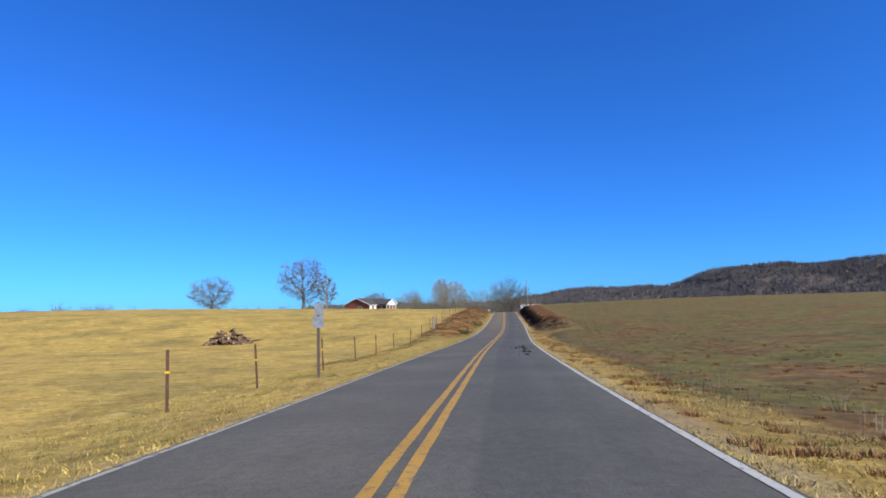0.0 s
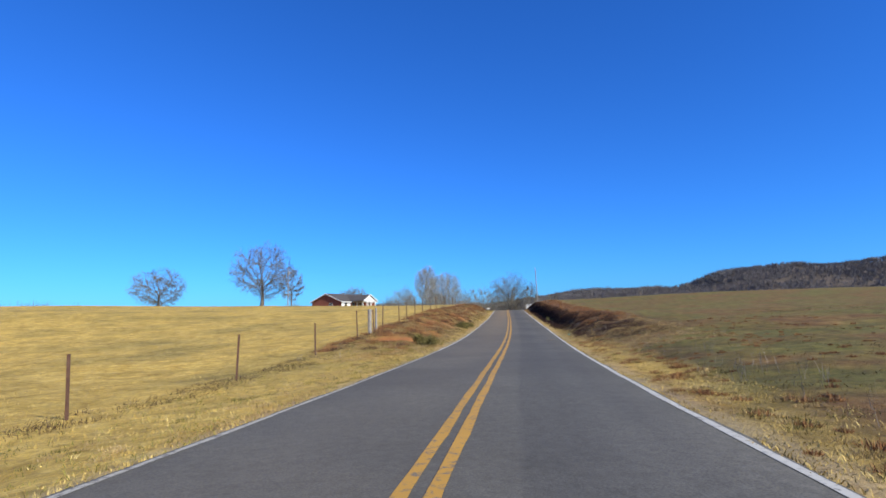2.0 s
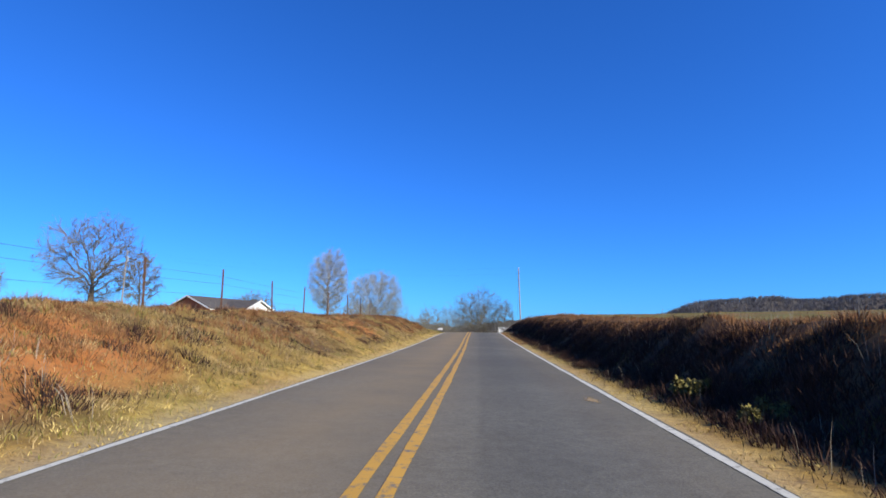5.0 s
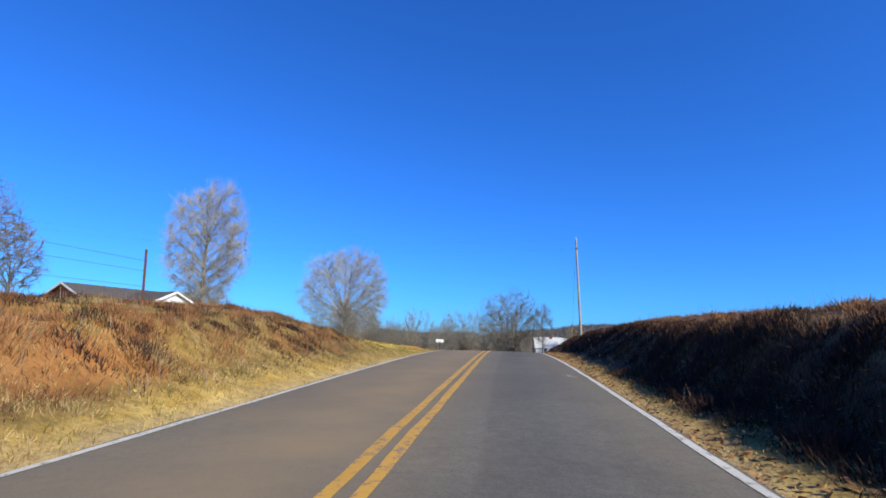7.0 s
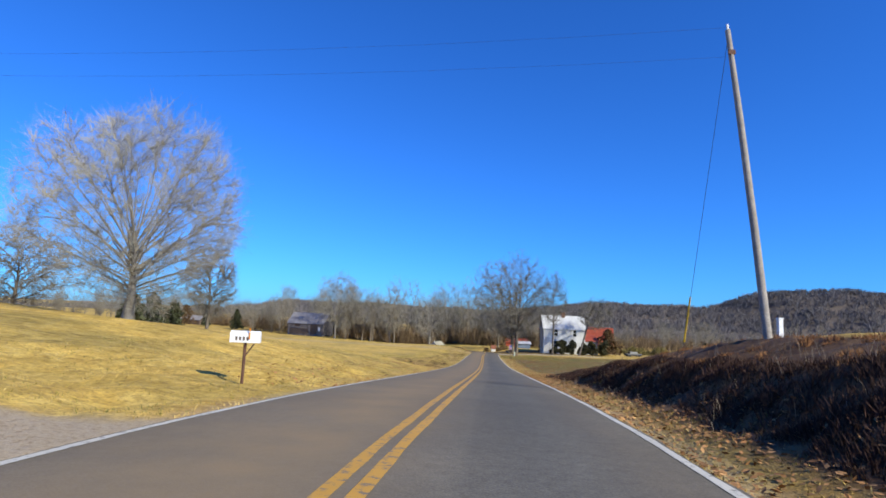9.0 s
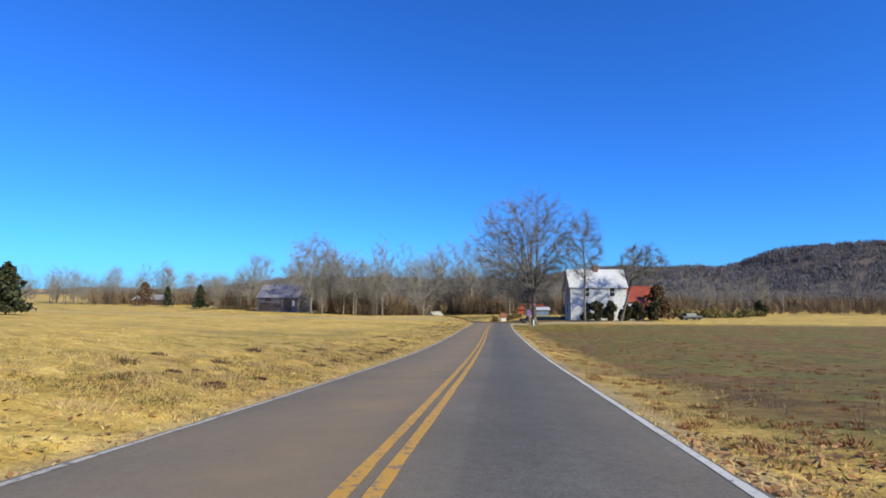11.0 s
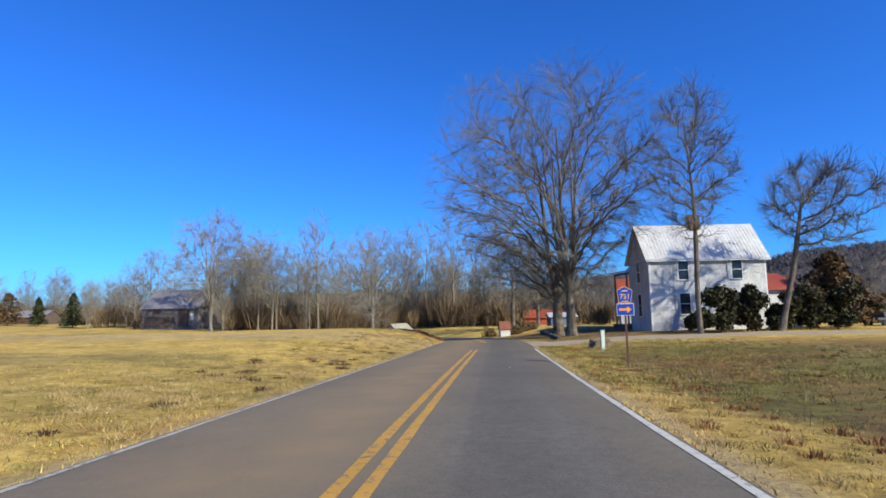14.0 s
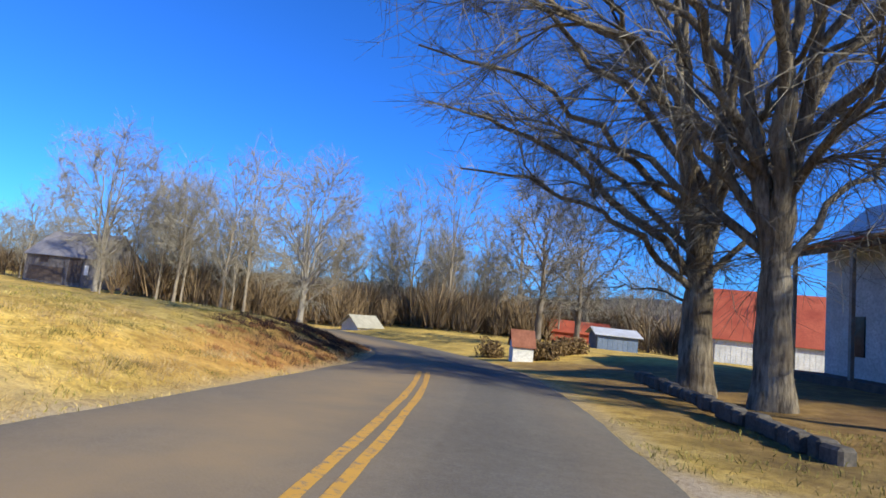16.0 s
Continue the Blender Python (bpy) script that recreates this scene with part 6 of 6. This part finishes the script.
cover("dead_stalks", [(480, 58, 142, 0.8, 6.5, -1, 1, 0, 0.8), (500, 60, 196, 0.9, 6, 1, 1, 0, 0.8), (400, 0, 70, 1.8, 4, 1, 1, 1.2, 0.7), (400, 200, 290, 2, 5, 1, 1, 1.2, 0.7)], 0.6, 0.004, DEAD_GREY, "grey dead weed stalks", 600, per=3, lean=0.7, spread=0.12)
cover("field_grass", [(12000, 0, 70, 5, 30, -1, 1.5, 2.2, 1), (9000, 205, 300, 6, 32, -1, 1.5, 2.2, 1)], 0.07, 0.008, STRAW, "short dry field grass", 620, per=4, spread=0.16, lean=1.6)
cover("crop_stubble", [(13000, -2, 74, 2.0, 26, 1, 1.6, 1.6, 1), (12000, 200, 284, 2.6, 28, 1, 1.6, 1.6, 1)], 0.06, 0.009, CROP_BLADE, "brown winter crop stubble", 640, per=4, spread=0.14, lean=1.5)


def tussocks(name, plan, high, width, material, label, seed, n=70, flop=0.8):
    """Tufts of thin pointed blades that fan out from many roots; plan rows end in the tufts' least and greatest radius."""
    rng = np.random.default_rng(seed)
    C, R = [], []
    for i, (count, y0, y1, d0, d1, side, clump, r0, r1) in enumerate(plan):
        x, y = spots(count, y0, y1, d0, d1, side, seed + 7 * i, 1.0, clump)
        C.append(np.stack([x, y], 1))
        R.append(rng.uniform(r0, r1, len(x)))
    C, R = np.repeat(np.concatenate(C), n, 0), np.repeat(np.concatenate(R), n)
    m = len(C)
    az, q = rng.uniform(0, 6.283, m), np.sqrt(rng.uniform(0, 1, m))
    u = np.stack([np.cos(az), np.sin(az)], 1)
    root = C + u * (R * q)[:, None]
    h = high * R * (1.15 - 0.75 * q) * rng.uniform(0.45, 1.25, m)
    tip = root + (u * q[:, None] + rng.normal(0, 0.45, (m, 2))) * (flop * h)[:, None]
    z0 = ground_z(root[:, 0], root[:, 1]) - 0.03
    side = rng.uniform(0, 6.283, m)
    w = width * rng.uniform(0.6, 1.5, m)
    off = np.stack([np.cos(side) * w, np.sin(side) * w, 0 * w], 1)
    a = np.stack([root[:, 0], root[:, 1], z0], 1)
    b2 = np.stack([tip[:, 0], tip[:, 1], z0 + 0.03 + h], 1)
    V = np.stack([a - off, a + off, b2], 1).reshape(-1, 3)
    return tagged(link_mesh(name, V, np.arange(3 * m).reshape(-1, 3), material), label, "weeds", kind="stuff")


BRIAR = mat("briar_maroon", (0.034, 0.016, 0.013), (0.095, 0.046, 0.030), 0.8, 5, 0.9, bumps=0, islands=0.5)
RUST_LEAF = mat("rust_leaf", (0.22, 0.092, 0.034), (0.37, 0.185, 0.075), 0.8, 5, 0.9, bumps=0, islands=0.4)
GOLD_LEAF = mat("gold_weed", (0.32, 0.215, 0.085), (0.53, 0.385, 0.18), 0.8, 5, 0.9, bumps=0, islands=0.4)
OLIVE_LEAF = mat("olive_weed", (0.095, 0.085, 0.018), (0.20, 0.165, 0.045), 0.8, 5, 0.85, bumps=0, islands=0.4)
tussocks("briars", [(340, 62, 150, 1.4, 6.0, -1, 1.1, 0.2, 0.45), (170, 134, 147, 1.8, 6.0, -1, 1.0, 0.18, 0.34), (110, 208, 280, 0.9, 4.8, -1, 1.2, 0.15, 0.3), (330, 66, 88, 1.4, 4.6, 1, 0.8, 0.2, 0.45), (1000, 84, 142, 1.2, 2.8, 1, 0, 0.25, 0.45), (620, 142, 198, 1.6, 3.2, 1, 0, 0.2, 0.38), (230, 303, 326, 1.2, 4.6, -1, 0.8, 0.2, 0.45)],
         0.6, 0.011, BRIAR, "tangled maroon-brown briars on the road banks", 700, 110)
tussocks("rust_sedge_tufts", [(1100, 62, 150, 2.0, 6.6, -1, 1.3, 0.15, 0.4), (1150, 72, 150, 2.6, 6.0, 1, 0.9, 0.15, 0.34), (260, 150, 192, 2.8, 6.0, 1, 1.0, 0.1, 0.22), (200, 298, 324, 0.6, 3.2, -1, 0.8, 0.12, 0.25), (260, 132, 147, 1.6, 6.4, -1, 0.8, 0.15, 0.36), (1300, 200, 284, 2.4, 13, 1, 1.2, 0.05, 0.13), (420, 200, 288, 0.5, 2.6, 1, 1.4, 0.08, 0.18), (1000, -2, 66, 1.8, 12, 1, 1.2, 0.05, 0.12), (380, 0, 66, 0.5, 2.2, 1, 1.4, 0.08, 0.18)],
         0.75, 0.010, RUST_LEAF, "rust-red sedge tufts along the bank tops", 720, 80)
tussocks("gold_weed_tufts", [(1500, 58, 151, 0.5, 5.0, -1, 0.9, 0.15, 0.36), (420, 56, 76, 1.0, 6.0, 1, 0.9, 0.12, 0.28), (1500, 205, 300, 0.6, 4.8, -1, 1.1, 0.15, 0.34), (420, 198, 288, 0.5, 2.8, 1, 1.0, 0.12, 0.25), (330, 0, 66, 0.4, 2.3, 1, 1.0, 0.1, 0.22), (330, 0, 62, 0.4, 2.6, -1, 1.0, 0.1, 0.22)],
         0.5, 0.006, GOLD_LEAF, "matted golden weeds beside the road", 740, 95, 1.3)
tussocks("olive_weed_tufts", [(290, 60, 152, 0.8, 4.0, -1, 1.6, 0.15, 0.4), (430, 70, 145, 1.1, 2.3, 1, 1.4, 0.15, 0.4), (100, 145, 200, 1.2, 2.2, 1, 1.4, 0.12, 0.3), (420, 0, 66, 0.5, 2.6, 1, 1.4, 0.08, 0.2), (520, 200, 288, 0.5, 3.0, 1, 1.4, 0.08, 0.2), (1350, 205, 306, 0.5, 5.5, -1, 1.3, 0.12, 0.3), (260, 0, 62, 0.3, 3.0, -1, 1.4, 0.08, 0.2), (420, 264, 292, 0.5, 10.0, 1, 1.2, 0.12, 0.28)],
         0.42, 0.006, OLIVE_LEAF, "olive-green winter weeds beside the road", 760, 70, 1.1)

# fallen leaves along the shaded verge
LEAF = mat("fallen_leaf", (0.26, 0.115, 0.038), (0.42, 0.24, 0.10), 2, 9, 0.85, bumps=0, islands=0.5)
rl = np.random.default_rng(31)
lx, ly = spots(15000, 124, 205, 0.15, 2.3, 1, 33, 1.2)
lx2, ly2 = spots(2600, 176, 215, 0.3, 4, -1, 34, 1.2)
lx, ly = np.concatenate([lx, lx2]), np.concatenate([ly, ly2])
n = len(lx)
c0 = np.stack([lx, ly, ground_z(lx, ly) + rl.uniform(0.0, 0.05, n)], 1)
a = np.stack([rl.normal(0, 1, n), rl.normal(0, 1, n), rl.normal(0, 0.35, n)], 1)
a /= np.linalg.norm(a, axis=1, keepdims=True)
b2 = np.cross(a, np.stack([rl.normal(0, .3, n), rl.normal(0, .3, n), np.ones(n)], 1))
sz = rl.uniform(0.025, 0.06, (n, 1))
V = np.stack([c0 - a * sz, c0 + b2 * sz * 0.6, c0 + a * sz, c0 - b2 * sz * 0.6], 1).reshape(-1, 3)
tagged(link_mesh("fallen_leaves", V, np.arange(4 * n).reshape(-1, 4), LEAF), "tan fallen leaves scattered on the verge", "leaves", kind="stuff")
